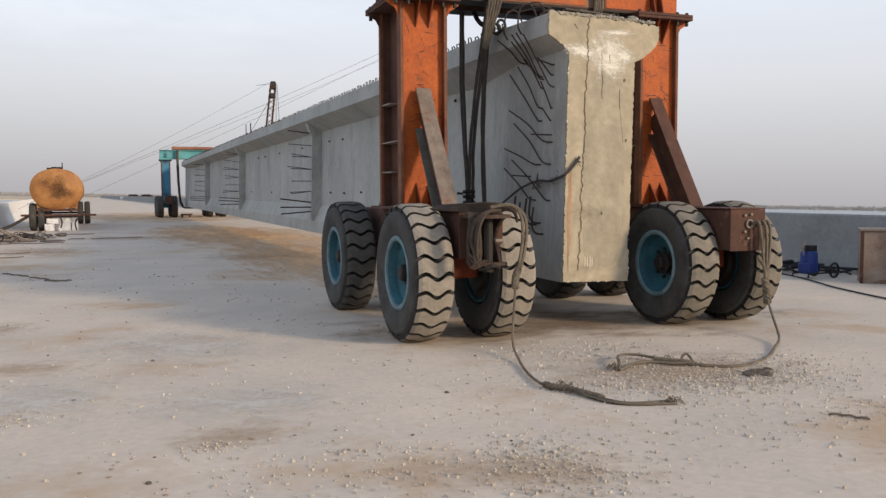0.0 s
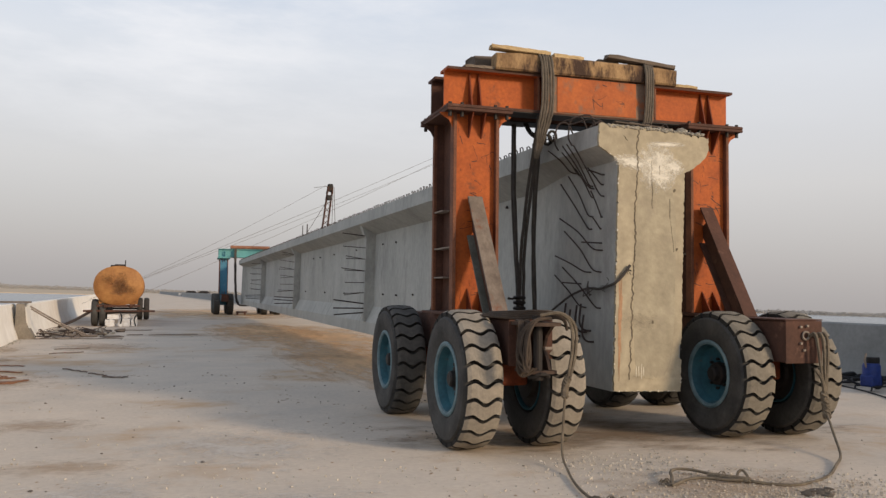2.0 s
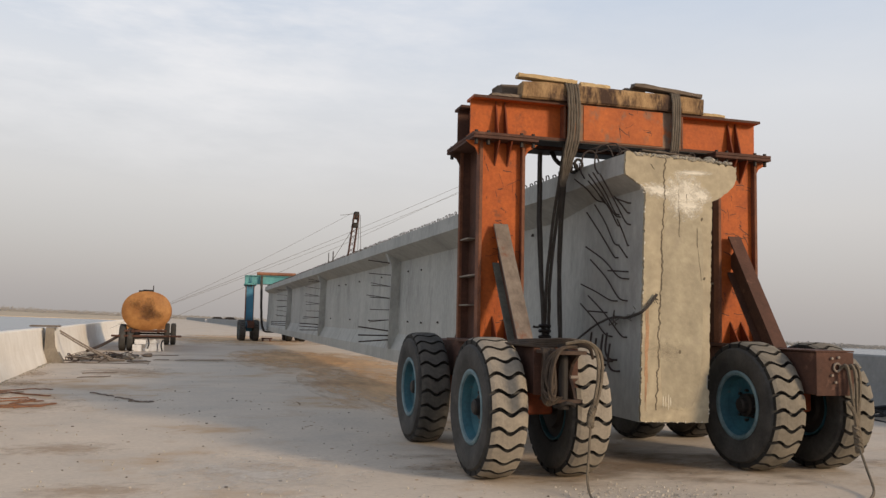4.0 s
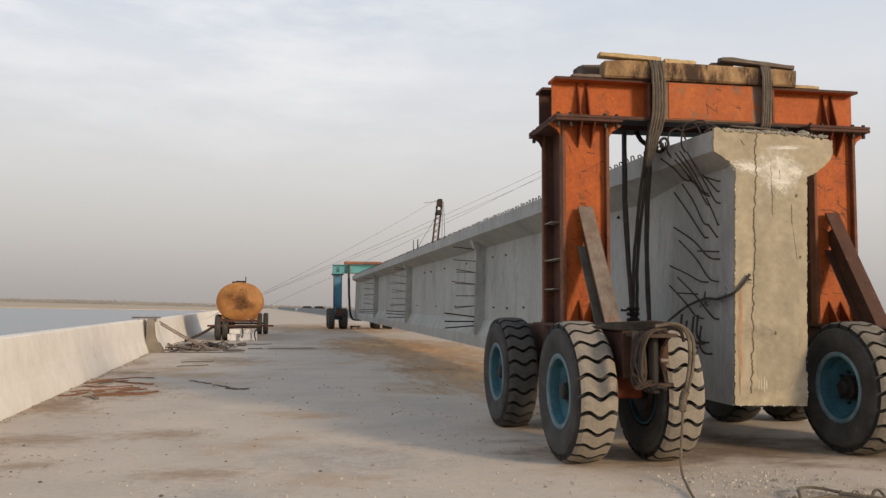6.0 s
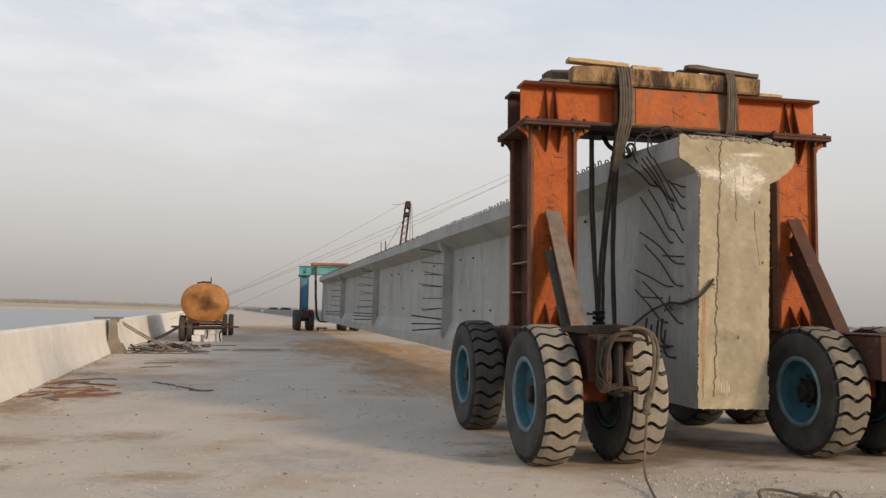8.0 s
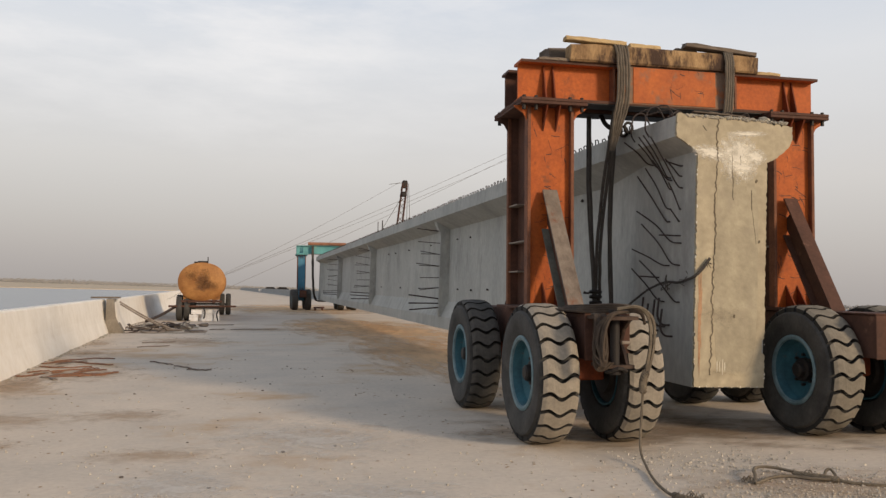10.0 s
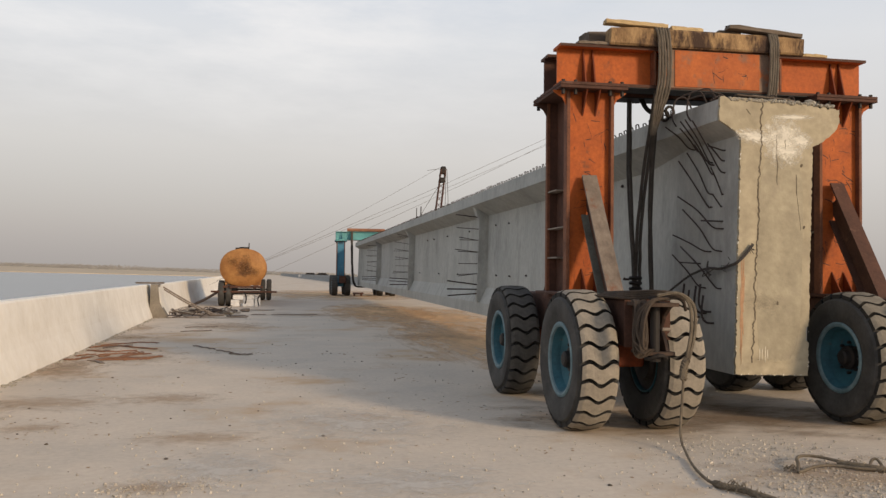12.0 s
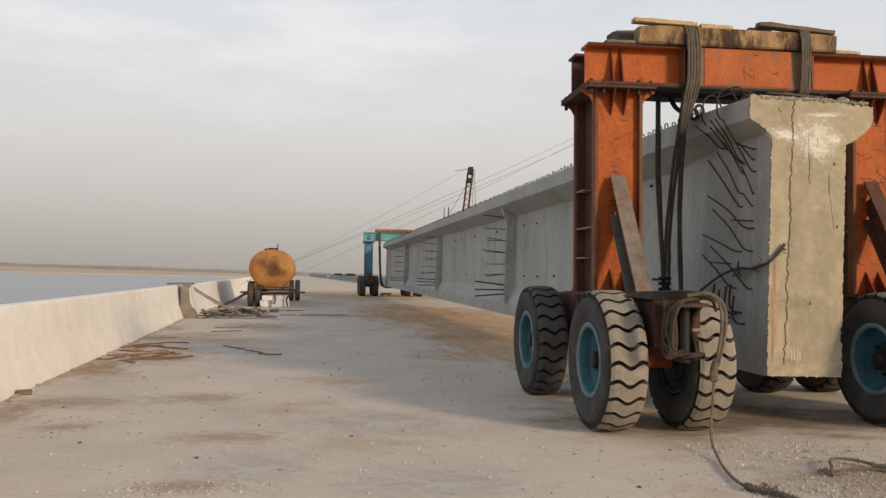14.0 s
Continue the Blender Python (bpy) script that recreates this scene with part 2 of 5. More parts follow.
# Less dusty rubber, darkened further for the shade on the rear wheels.
M_TREAD_DARK = material("dark_shaded_tread_rubber", (0.105, 0.098, 0.088), (0.06, 0.057, 0.052), 0.85, scale=4, fine=30, bump=0.2)
M_BRACE = material("scraped_brown_steel", (0.225, 0.185, 0.15), (0.11, 0.085, 0.068), 0.75, scale=5.0, fine=30, bump=0.2, spots=(0.17, 0.075, 0.045), spot_at=0.54, spot_scale=6, stretch=(1, 1, 0.5))
M_FLANGE = material("greenish_grey_steel", (0.15, 0.15, 0.125), (0.085, 0.082, 0.068), 0.8, scale=5.0, fine=30, bump=0.2, spots=(0.12, 0.06, 0.04), spot_at=0.6, spot_scale=5)
M_BLUE = material("teal_rim_paint", (0.034, 0.122, 0.16), (0.018, 0.066, 0.09), 0.6, scale=4, fine=30, bump=0.1, spots=(0.09, 0.07, 0.06), spot_at=0.62, spot_scale=6)
M_RING = material("pale_blue_ring_paint", (0.17, 0.25, 0.275), (0.09, 0.15, 0.175), 0.65, scale=6, fine=30, bump=0.1)
M_WATER = material("river_water", (0.20, 0.22, 0.23), (0.17, 0.19, 0.20), 0.25, scale=0.01, fine=0.5, bump=0.05, fine_amount=0.1)
M_SAND = material("river_sand", (0.52, 0.42, 0.30), (0.42, 0.35, 0.26), 0.95, scale=0.01, fine=0.2, bump=0)


# ---- mesh helpers ----
def bm_box(bm, x0, x1, y0, y1, z0, z1, bevel=0.0):
    vs = [bm.verts.new(p) for p in ((x0, y0, z0), (x1, y0, z0), (x1, y1, z0), (x0, y1, z0), (x0, y0, z1), (x1, y0, z1), (x1, y1, z1), (x0, y1, z1))]
    fs = [bm.faces.new([vs[i] for i in q]) for q in ((3, 2, 1, 0), (4, 5, 6, 7), (0, 1, 5, 4), (1, 2, 6, 5), (2, 3, 7, 6), (3, 0, 4, 7))]
    if bevel:
        es = list({e for f in fs for e in f.edges})
        bmesh.ops.bevel(bm, geom=es, offset=bevel, segments=1, affect="EDGES")
    return vs


def box(x0, x1, y0, y1, z0, z1, bevel=0.0):
    bm = bmesh.new()
    bm_box(bm, x0, x1, y0, y1, z0, z1, bevel)
    return bm


def loft(rings, close=True, caps=True, bm=None):
    """Skin between rings of points with equal counts."""
    bm = bm or bmesh.new()
    vr = [[bm.verts.new(p) for p in r] for r in rings]
    n = len(vr[0])
    for a, b in zip(vr, vr[1:]):
        for i in range(n if close else n - 1):
            j = (i + 1) % n
            bm.faces.new((a[i], a[j], b[j], b[i]))
    if caps and close:
        bm.faces.new(vr[0][::-1])
        bm.faces.new(vr[-1])
    return bm


def prism(outline, axis, a, b):
    """Outline of pairs drawn out along an axis: 'y' takes (x, z), 'x' takes (y, z), 'z' takes (x, y)."""
    put = {"y": lambda p, t: (p[0], t, p[1]), "x": lambda p, t: (t, p[0], p[1]), "z": lambda p, t: (p[0], p[1], t)}[axis]
    bm = loft([[put(p, a) for p in outline], [put(p, b) for p in outline]])
    bmesh.ops.recalc_face_normals(bm, faces=bm.faces)
    return bm


def tube(bm, pts, r, seg=6, taper=1.0):
    """A round bar or cable along points."""
    pts = [Vector(p) for p in pts]
    rings, side = [], None
    for i, p in enumerate(pts):
        d = (pts[min(i + 1, len(pts) - 1)] - pts[max(i - 1, 0)]).normalized()
        if side is None:
            side = d.orthogonal().normalized()
        side = (side - d * side.dot(d)).normalized()
        up = d.cross(side)
        rr = r * (1 + (taper - 1) * i / max(1, len(pts) - 1))
        rings.append([p + (side * math.cos(a) + up * math.sin(a)) * rr for a in (k * math.tau / seg for k in range(seg))])
    return loft(rings, bm=bm)


def curve_points(pts, n=6):
    """Points on a smooth line through the given ones."""
    pts = [Vector(p) for p in pts]
    q = [pts[0] * 2 - pts[1], *pts, pts[-1] * 2 - pts[-2]]
    out = []
    for i in range(1, len(q) - 2):
        for k in range(n):
            t = k / n
            out.append(0.5 * ((2 * q[i]) + (q[i + 1] - q[i - 1]) * t + (2 * q[i - 1] - 5 * q[i] + 4 * q[i + 1] - q[i + 2]) * t * t + (3 * q[i] - q[i - 1] - 3 * q[i + 1] + q[i + 2]) * t**3))
    return out + [pts[-1]]


def revolve(profile, seg, axis="x"):
    """Profile of (along, radius) turned round the axis."""
    rings = []
    for s in range(seg):
        a = s * math.tau / seg
        rings.append([(p, r * math.cos(a), r * math.sin(a)) if axis == "x" else (r * math.cos(a), r * math.sin(a), p) if axis == "z" else (r * math.cos(a), p, r * math.sin(a)) for p, r in profile])
    rings.append(rings[0])
    bm = loft(rings, close=False)
    bmesh.ops.remove_doubles(bm, verts=bm.verts, dist=1e-5)
    bmesh.ops.recalc_face_normals(bm, faces=bm.faces)
    return bm


def mesh_of(name, bm, material_, smooth=False):
    me = bpy.data.meshes.new(name)
    bmesh.ops.recalc_face_normals(bm, faces=bm.faces)
    bm.to_mesh(me)
    bm.free()
    me.materials.append(material_)
    if smooth:
        me.shade_smooth()
        me.set_sharp_from_angle(angle=radians(35))
    return me


def part(name, bm, material_, parent, label="", smooth=False, m=None):
    ob = new(name, mesh_of(name, bm, material_, smooth))
    ob.parent = parent
    if m is not None:
        ob.matrix_basis = m
    return tagged(ob, label)


def thing(name, label, category, m=None, group="", kind="", bm=None, material_=None, smooth=False):
    ob = new(name, mesh_of(name, bm, material_, smooth) if bm else None)
    ob.matrix_basis = m if m is not None else DECK
    return tagged(ob, label, category, group, kind)


# ---- setting ----
AXIS = 3.06   # the bridge runs this many degrees to the left of +y
ROAD = DECK @ pose(0, 0, 0, 0, 0, AXIS)


def grid_sheet(x0, x1, y0, y1, nx, ny, z):
    xs, ys = [x0 + (x1 - x0) * i / nx for i in range(nx + 1)], [y0 + (y1 - y0) * j / ny for j in range(ny + 1)]
    return loft([[(x, y, z(x, y)) for x in xs] for y in ys], close=False)


bm = box(-4.2, 13.2, -40, 420, -0.9, 0.0)
thing("road", "dusty pale concrete bridge deck with sand patches", "bridge deck", ROAD, kind="structure", bm=bm, material_=M_DECK)
bm = box(-6000, 6000, -6000, 6000, -9.5, -9.0)
thing("water", "calm grey river water under the bridge", "river", pose(0, 0, 0), kind="structure", bm=bm, material_=M_WATER)

BARRIER = [(0, 0), (-0.02, 0.08), (-0.075, 0.24), (-0.125, 0.38), (-0.165, 0.54), (-0.20, 0.75), (-0.245, 1.02), (-0.27, 1.05), (-0.47, 1.05), (-0.49, 0)]
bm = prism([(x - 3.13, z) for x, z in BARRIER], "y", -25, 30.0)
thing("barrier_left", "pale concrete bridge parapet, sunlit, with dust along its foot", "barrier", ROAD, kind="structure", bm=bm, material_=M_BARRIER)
bm = prism([(x - 2.75, z * 1.02) for x, z in BARRIER], "y", 28.3, 420)
thing("barrier_left", "pale concrete bridge parapet running on into the distance", "barrier", ROAD, kind="structure", bm=bm, material_=M_BARRIER)
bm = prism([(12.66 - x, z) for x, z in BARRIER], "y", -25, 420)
thing("barrier_right", "concrete bridge parapet, greyed for shade", "barrier", ROAD, kind="structure", bm=bm, material_=M_BARRIER_GREY)

# ---- girder ----
GIRDER = DECK @ pose(4.41, 8.05, 0.50) @ pose(0, 0, 0, 0, -LEAN, 0) @ pose(0, 0, 0, 0.19, 0, 0.72)
LENGTH = 49.0
girder = thing("concrete_girder", "long grey precast concrete bridge girder with a yellowed end face", "bridge girder", GIRDER)


def section(inset):
    """Outline (x, z) of the girder; inset: how far the web draws in from the end block."""
    a, b = inset, 0.83 - inset
    return [(0, 0), (0.83, 0), (0.83, 0.28), (b, 0.28 + inset * 2.2), (b, 2.40 - inset * 0.5), (0.93, 2.45), (1.03, 2.53), (1.10, 2.60), (1.135, 2.68), (1.13, 2.82), (0.45, 2.87), (-0.24, 2.87), (-0.25, 2.62), (a, 2.48 - inset * 0.5), (a, 0.28 + inset * 2.2), (0, 0.28)]


stations = [(0.02, 0.0), (1.2, 0.0), (2.6, 0.17), (LENGTH - 2.6, 0.17), (LENGTH - 1.2, 0.0), (LENGTH, 0.0)]
bm = loft([[(x, y, z - (0.03 if y < 0.5 and z > 2.8 else 0)) for x, z in section(i)] for y, i in stations])
part("girder_body", bm, M_GIRDER, girder)


def ragged(outline, step, amp, top):
    """The outline in short steps with a crumbled edge; the top edge is rougher."""
    out = []
    cx, cz = 0.415, 1.4
    for (x0, z0), (x1, z1) in zip(outline, outline[1:] + outline[:1]):
        n = max(1, int(math.hypot(x1 - x0, z1 - z0) / step))
        for i in range(n):
            t = i / n
            x, z = x0 + (x1 - x0) * t, z0 + (z1 - z0) * t
            k = top if z > 2.8 else amp
            d = k * random.random() ** 2
            if 0.36 < z < 0.52 and x > 0.7:
                d += 0.03
            out.append((x - d * (1 if x > cx else -1) * (0 if z > 2.8 else 1), z - d * (1 if z > cz else -1) * (1 if z > 2.8 or z < 0.02 else 0)))
    return out


bm = prism(ragged(section(0.0), 0.022, 0.014, 0.03), "y", -0.014, 0.02)
part("girder_end_face", bm, M_GIRDER_END, girder, "yellowed rough concrete end face")

# ---- transporters ----
TYRE_R = 0.69


def tyre_mesh():
    bm = revolve([(-0.13, 0.335), (-0.175, 0.35), (-0.2, 0.40), (-0.215, 0.46), (-0.222, 0.53), (-0.213, 0.58), (-0.19, 0.60), (-0.16, 0.604), (0, 0.606), (0.16, 0.604), (0.19, 0.60), (0.213, 0.58), (0.222, 0.53), (0.215, 0.46), (0.2, 0.40), (0.175, 0.35), (0.13, 0.335)], 64)
    return mesh_of("tyre", bm, M_TYRE, True)


def lugs_mesh(mat):
    """Broad wavy cross bars of the tread with narrow grooves between them."""
    bm = bmesh.new()
    n, w = 25, 0.184
    for k in range(n):
        a0 = k * math.tau / n
        cols = []
        for i in range(13):
            u = -1 + 2 * i / 12
            x = u * w * (1.0 if abs(u) < 0.95 else 1.03)
            wave = 0.042 * math.cos(u * math.pi * 1.5)
            top = 0.675 - 0.016 * u * u - (0.014 if abs(u) > 0.95 else 0)
            low = 0.596 if abs(u) < 0.9 else 0.585
            ring = []
            for da, r in ((-0.105, low), (-0.097, top), (0.097, top), (0.105, low)):
                a = a0 + da + wave
                ring.append((x, r * math.cos(a), r * math.sin(a)))
            cols.append(ring)
        loft(cols, bm=bm)
    for f in bm.faces:
        if min(math.hypot(v.co.y, v.co.z) for v in f.verts) < 0.62:
            f.material_index = 1
    me = mesh_of("tread", bm, mat)
    me.materials.append(M_GROOVE)
    return me


def rim_mesh(mat):
    bm = revolve([(-0.02, 0.05), (-0.02, 0.13), (-0.04, 0.17), (-0.05, 0.24), (-0.08, 0.285), (-0.15, 0.30), (-0.172, 0.31), (-0.172, 0.325), (0.172, 0.325), (0.172, 0.31), (0.15, 0.30), (0.06, 0.285), (0.06, 0.05)], 40)
    return mesh_of("rim", bm, mat, True)


def ring_mesh():
    bm = revolve([(-0.165, 0.312), (-0.19, 0.318), (-0.20, 0.342), (-0.19, 0.362), (-0.165, 0.36)], 40)
    return mesh_of("rim_ring", bm, M_RING, True)


def hub_mesh():
    bm = revolve([(-0.155, 0.0), (-0.155, 0.055), (-0.14, 0.075), (-0.09, 0.085), (-0.08, 0.12), (-0.02, 0.125), (-0.02, 0.0)], 20)
    return mesh_of("hub", bm, M_DARK, False)


ME_TYRE, ME_HUB = tyre_mesh(), hub_mesh()
TREADS = {"pale": lugs_mesh(M_TREAD), "grey": lugs_mesh(M_TREAD_GREY), "black": lugs_mesh(M_TREAD_DARK)}
ME_DRUM = mesh_of("brake_drum", revolve([(0.10, 0.0), (0.10, 0.315), (0.13, 0.315), (0.15, 0.22), (0.19, 0.2), (0.19, 0.0)], 24), M_DARK)
ME_RIM, ME_RING = rim_mesh(M_BLUE), ring_mesh()
ME_NUT = mesh_of("wheel_nut", revolve([(-0.07, 0.0), (-0.07, 0.016), (-0.015, 0.016), (-0.015, 0.0)], 6), M_DARK)


def wheel(parent, x, y, flip, spin, turn=0.0, tread="pale"):
    w = new("wheel")
    w.parent = parent
    w.matrix_basis = pose(x, y, TYRE_R - 0.012, 0, 0, turn) @ pose(0, 0, 0, spin, 0, 180 if flip else 0) @ Matrix.Diagonal((0.93, TYRE_R / 0.675, TYRE_R / 0.675, 1))
    for name, me, lab in (("tyre", ME_TYRE, "dusty black rubber tyre"), ("tread", TREADS[tread], tread + " wavy tread bars"), ("brake_drum", ME_DRUM, "black brake drum"), ("rim", ME_RIM, "teal painted steel rim"), ("rim_ring", ME_RING, "pale blue locking ring"), ("hub", ME_HUB, "dark greasy hub")):
        p = new(name, me)
        p.parent = w
        tagged(p, lab)
    for k in range(8):
        p = new("wheel_nut", ME_NUT)
        p.parent = w
        p.matrix_basis = pose(0, 0.155 * math.cos(k * math.tau / 8), 0.155 * math.sin(k * math.tau / 8))
    return w


def i_beam(x0, x1, y, z0, z1, width, tf=0.03, tw=0.025):
    """An I section along x."""
    h = width / 2
    o = [(y - h, z0), (y + h, z0), (y + h, z0 + tf), (y + tw / 2, z0 + tf), (y + tw / 2, z1 - tf), (y + h, z1 - tf), (y + h, z1), (y - h, z1), (y - h, z1 - tf), (y - tw / 2, z1 - tf), (y - tw / 2, z0 + tf), (y - h, z0 + tf)]
    return prism(o, "x", x0, x1)


def column(parent, x, mat, z1):
    """H column: flanges face along y, stiffeners between them, gussets at head and foot."""
    z0, w = 1.32, 0.267
    col = part("column", box(x - w, x + w, 8.975, 9.005, z0, z1, 0.004), mat, parent)
    # Behind an orange front plate the rear flange is dark brown.
    part("rear_flange", box(x - w, x + w, 9.665, 9.70, z0, z1, 0.004), M_RUST if mat == M_ORANGE else mat, col, "dark brown rear flange")
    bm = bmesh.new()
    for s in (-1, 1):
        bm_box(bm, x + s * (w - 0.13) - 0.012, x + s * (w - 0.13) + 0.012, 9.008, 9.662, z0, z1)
    part("web", bm, M_RUST, col, "dark brown web plates")
    for s in (-1, 1):
        for y0, y1 in ((8.905, 9.02), (9.66, 9.725)):
            part("edge_strip", box(x + s * (w - 0.012) - 0.02, x + s * (w - 0.012) + 0.02, y0, y1, z0, z1, 0.005), M_EDGE, col, "rust-brown flange edge")
        for za, ya in ((1.70, 9.3), (2.04, 9.0), (2.48, 9.35)):
            part("stiffener", prism([(ya, za), (9.655, za), (9.655, za + 0.016), (ya, za + 0.016)], "x", x + s * (w - 0.115), x + s * (w - 0.004)), M_PLATE, col)
        for xo in (-0.075, 0.075):
            if s > 0:
                part("gusset", prism([(8.973, z1), (8.80, z1), (8.973, z1 - 0.27)], "x", x + xo - 0.008, x + xo + 0.008), M_ORANGE_DARK, col)
                part("gusset", prism([(8.973, z0), (8.78, z0), (8.973, z0 + 0.26)], "x", x + xo - 0.008, x + xo + 0.008), M_ORANGE_DARK, col)
        part("head_bracket", prism([(x + s * 0.27, z1), (x + s * 0.43, z1), (x + s * 0.40, z1 - 0.03), (x + s * 0.32, z1 - 0.08), (x + s * 0.27, z1 - 0.17)], "y", 8.935, 8.96), mat, col)
        part("head_bracket", prism([(x + s * 0.27, z1), (x + s * 0.43, z1), (x + s * 0.40, z1 - 0.03), (x + s * 0.32, z1 - 0.08), (x + s * 0.27, z1 - 0.17)], "y", 9.67, 9.695), M_RUST, col)
    return col


def brace(parent, x, mat, label):
    """Inclined I section from the column down to the front of the bogie beam."""
    top, foot = Vector((8.91, 2.62)), Vector((8.07, 1.30))
    along = (foot - top).normalized()
    down = Vector((-along.y, along.x)) * (1 if -along.y > 0 else -1)
    bm = bmesh.new()

    def plate(d0, d1, w, lift=0.0):
        a, b = top + along * lift, foot
        o = [a + down * d0, b + down * d0, b + down * d1, a + down * d1]
        loft([[(x - w, q.x, q.y) for q in o], [(x + w, q.x, q.y) for q in o]], bm=bm)

    plate(0.0, 0.022, 0.085)
    br = part("brace", bm, mat, parent, label)
    bm = bmesh.new()
    plate(0.024, 0.25, 0.01, 0.16)
    part("brace_web", bm, M_RUST, br)
    bm = bmesh.new()
    plate(0.252, 0.27, 0.085, 0.36)
    part("brace_flange", bm, M_FLANGE if mat == M_BRACE else mat, br, "dull greenish lower flange" if mat == M_BRACE else "")


def rear_brace(parent, x):
    """Short inclined strut from the back of the column down to the bogie beam."""
    bm = bmesh.new()
    for w, d0, d1 in ((0.085, 0.0, 0.02), (0.01, 0.02, 0.16), (0.085, 0.16, 0.18)):
        o = [(9.728, 2.06 - d0 * 1.4), (10.42 - d0, 1.30), (10.42 - d1, 1.30), (9.728, 2.06 - d1 * 1.4)]
        loft([[(x - w, a, b) for a, b in o], [(x + w, a, b) for a, b in o]], bm=bm)
    part("rear_brace", bm, M_RUST, parent)


def transporter(name, label, m, mat, xs, cols, axles, turn, zc, depth, detail):
    """Portal on two four-wheeled bogies. zc: underside of the cap plates."""
    g = thing(name, label, "girder transporter", m)
    for x, xc in zip(xs, cols):
        column(g, xc, mat, zc)
        for k in (0, 1):
            cap = part("cap_plate", box(xc - 0.39, xc + 0.39, 8.78, 9.88, zc + 0.036 * k, zc + 0.036 * k + 0.033, 0.004), M_RUST, g)
        for bx in (-0.34, -0.2, 0.2, 0.34):
            for by in (8.84, 9.82):
                part("bolt", revolve([(-0.06, 0.0), (-0.06, 0.022), (0.10, 0.022), (0.10, 0.0)], 6, "z"), M_DARK, cap, m=pose(xc + bx, by, zc))
        part("base_plate", box(xc - 0.34, xc + 0.34, 8.72, 9.9, 1.285, 1.318, 0.005), M_RUST, g)
        b, straight = pose(x, axles[0], 0, 0, 0, turn), pose(x + (0.01 if x > 4 else 0.06), axles[0], 0)
        y0 = 7.42 if detail and x < 4 else 7.22
        part("bogie_beam", box(-0.215, 0.215, y0 - axles[0], 11.3 - axles[0], 0.85, 1.28, 0.008), M_RUST, g, "rust-red welded box beam", m=straight)
        part("top_plate", box(-0.235, 0.235, y0 - 0.02 - axles[0], 8.70 - axles[0], 1.283, 1.297, 0.003), M_RUST, g, m=straight)
        part("end_plate", box(-0.225, 0.225, y0 - 0.02 - axles[0], y0 - 0.003 - axles[0], 0.845, 1.28, 0.003), M_RUST, g, m=straight)
        for y in axles:
            dy = y - axles[0]
            part("axle", revolve([(-0.36, 0.0), (-0.36, 0.07), (0.36, 0.07), (0.36, 0.0)], 14), M_DARK, g, m=b @ pose(0, dy, TYRE_R - 0.012))
            part("axle_block", box(-0.19, 0.19, dy - 0.22, dy + 0.22, 0.62, 0.848, 0.02), M_ORANGE_DARK if detail else mat, g, m=b)
            for s in (-1, 1):
                q = b @ Vector((0.425 * s, dy, 0))
                wheel(g, q.x, q.y, s > 0, random.uniform(0, 16), turn, "black" if dy > 0.1 or not detail else "pale" if x < 4 else "grey")
        if detail:
            rear_brace(g, xc)
            brace(g, xc - (0.01 if x < 4 else 0.05), M_BRACE if x < 4 else M_RUST, "scraped grey-brown steel brace" if x < 4 else "rust-brown steel brace")
    lo, hi = cols[0] - 0.35, cols[1] + 0.34
    z0 = zc + 0.073
    for y in (9.06, 9.56):
        # Added black sheets paint the shade on the crossbeam undersides.
        part("soffit_shade_plate", box(cols[0] + 0.41, cols[1] - 0.41, y - 0.138, y + 0.138, z0 - 0.012, z0 - 0.002), M_DARK, g, "black sheet standing in for shade under the crossbeam")
        # On the detailed portal the rear beam is dark brown, the front one orange.
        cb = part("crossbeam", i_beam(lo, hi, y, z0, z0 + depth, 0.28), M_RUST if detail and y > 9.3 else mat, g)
        if detail:
            for za in (z0, z0 + depth - 0.03):
                part("flange_edge", box(lo, hi, y - 0.1435, y - 0.1403, za, za + 0.03), M_RUST, cb, "dark rusted flange edge")
        for xc in cols:
            for xo in (-0.05, 0.06):
                part("stiffener", prism([(y - 0.016, z0 + 0.032), (y - 0.138, z0 + 0.032), (y - 0.03, z0 + depth - 0.032), (y - 0.016, z0 + depth - 0.032)], "x", xc + xo - 0.008, xc + xo + 0.008), M_ORANGE_DARK if detail else mat, cb)
    return g


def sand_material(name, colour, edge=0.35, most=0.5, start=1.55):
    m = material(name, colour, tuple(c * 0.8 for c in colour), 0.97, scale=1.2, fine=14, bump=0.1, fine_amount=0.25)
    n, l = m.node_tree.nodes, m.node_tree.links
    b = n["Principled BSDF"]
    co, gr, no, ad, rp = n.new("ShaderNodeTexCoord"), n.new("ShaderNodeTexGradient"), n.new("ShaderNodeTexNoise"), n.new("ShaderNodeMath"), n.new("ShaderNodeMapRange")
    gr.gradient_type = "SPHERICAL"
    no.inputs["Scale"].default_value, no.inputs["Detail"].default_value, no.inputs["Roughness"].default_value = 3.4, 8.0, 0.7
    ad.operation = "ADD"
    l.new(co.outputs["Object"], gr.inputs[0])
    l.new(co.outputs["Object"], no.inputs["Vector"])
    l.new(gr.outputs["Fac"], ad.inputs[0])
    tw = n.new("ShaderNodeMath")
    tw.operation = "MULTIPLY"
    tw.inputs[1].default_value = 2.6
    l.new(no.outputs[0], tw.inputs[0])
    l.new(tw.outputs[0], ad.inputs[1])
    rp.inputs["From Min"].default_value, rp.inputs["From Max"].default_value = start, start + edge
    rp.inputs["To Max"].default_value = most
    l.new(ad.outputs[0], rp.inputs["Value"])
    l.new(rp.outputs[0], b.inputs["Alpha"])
    return m


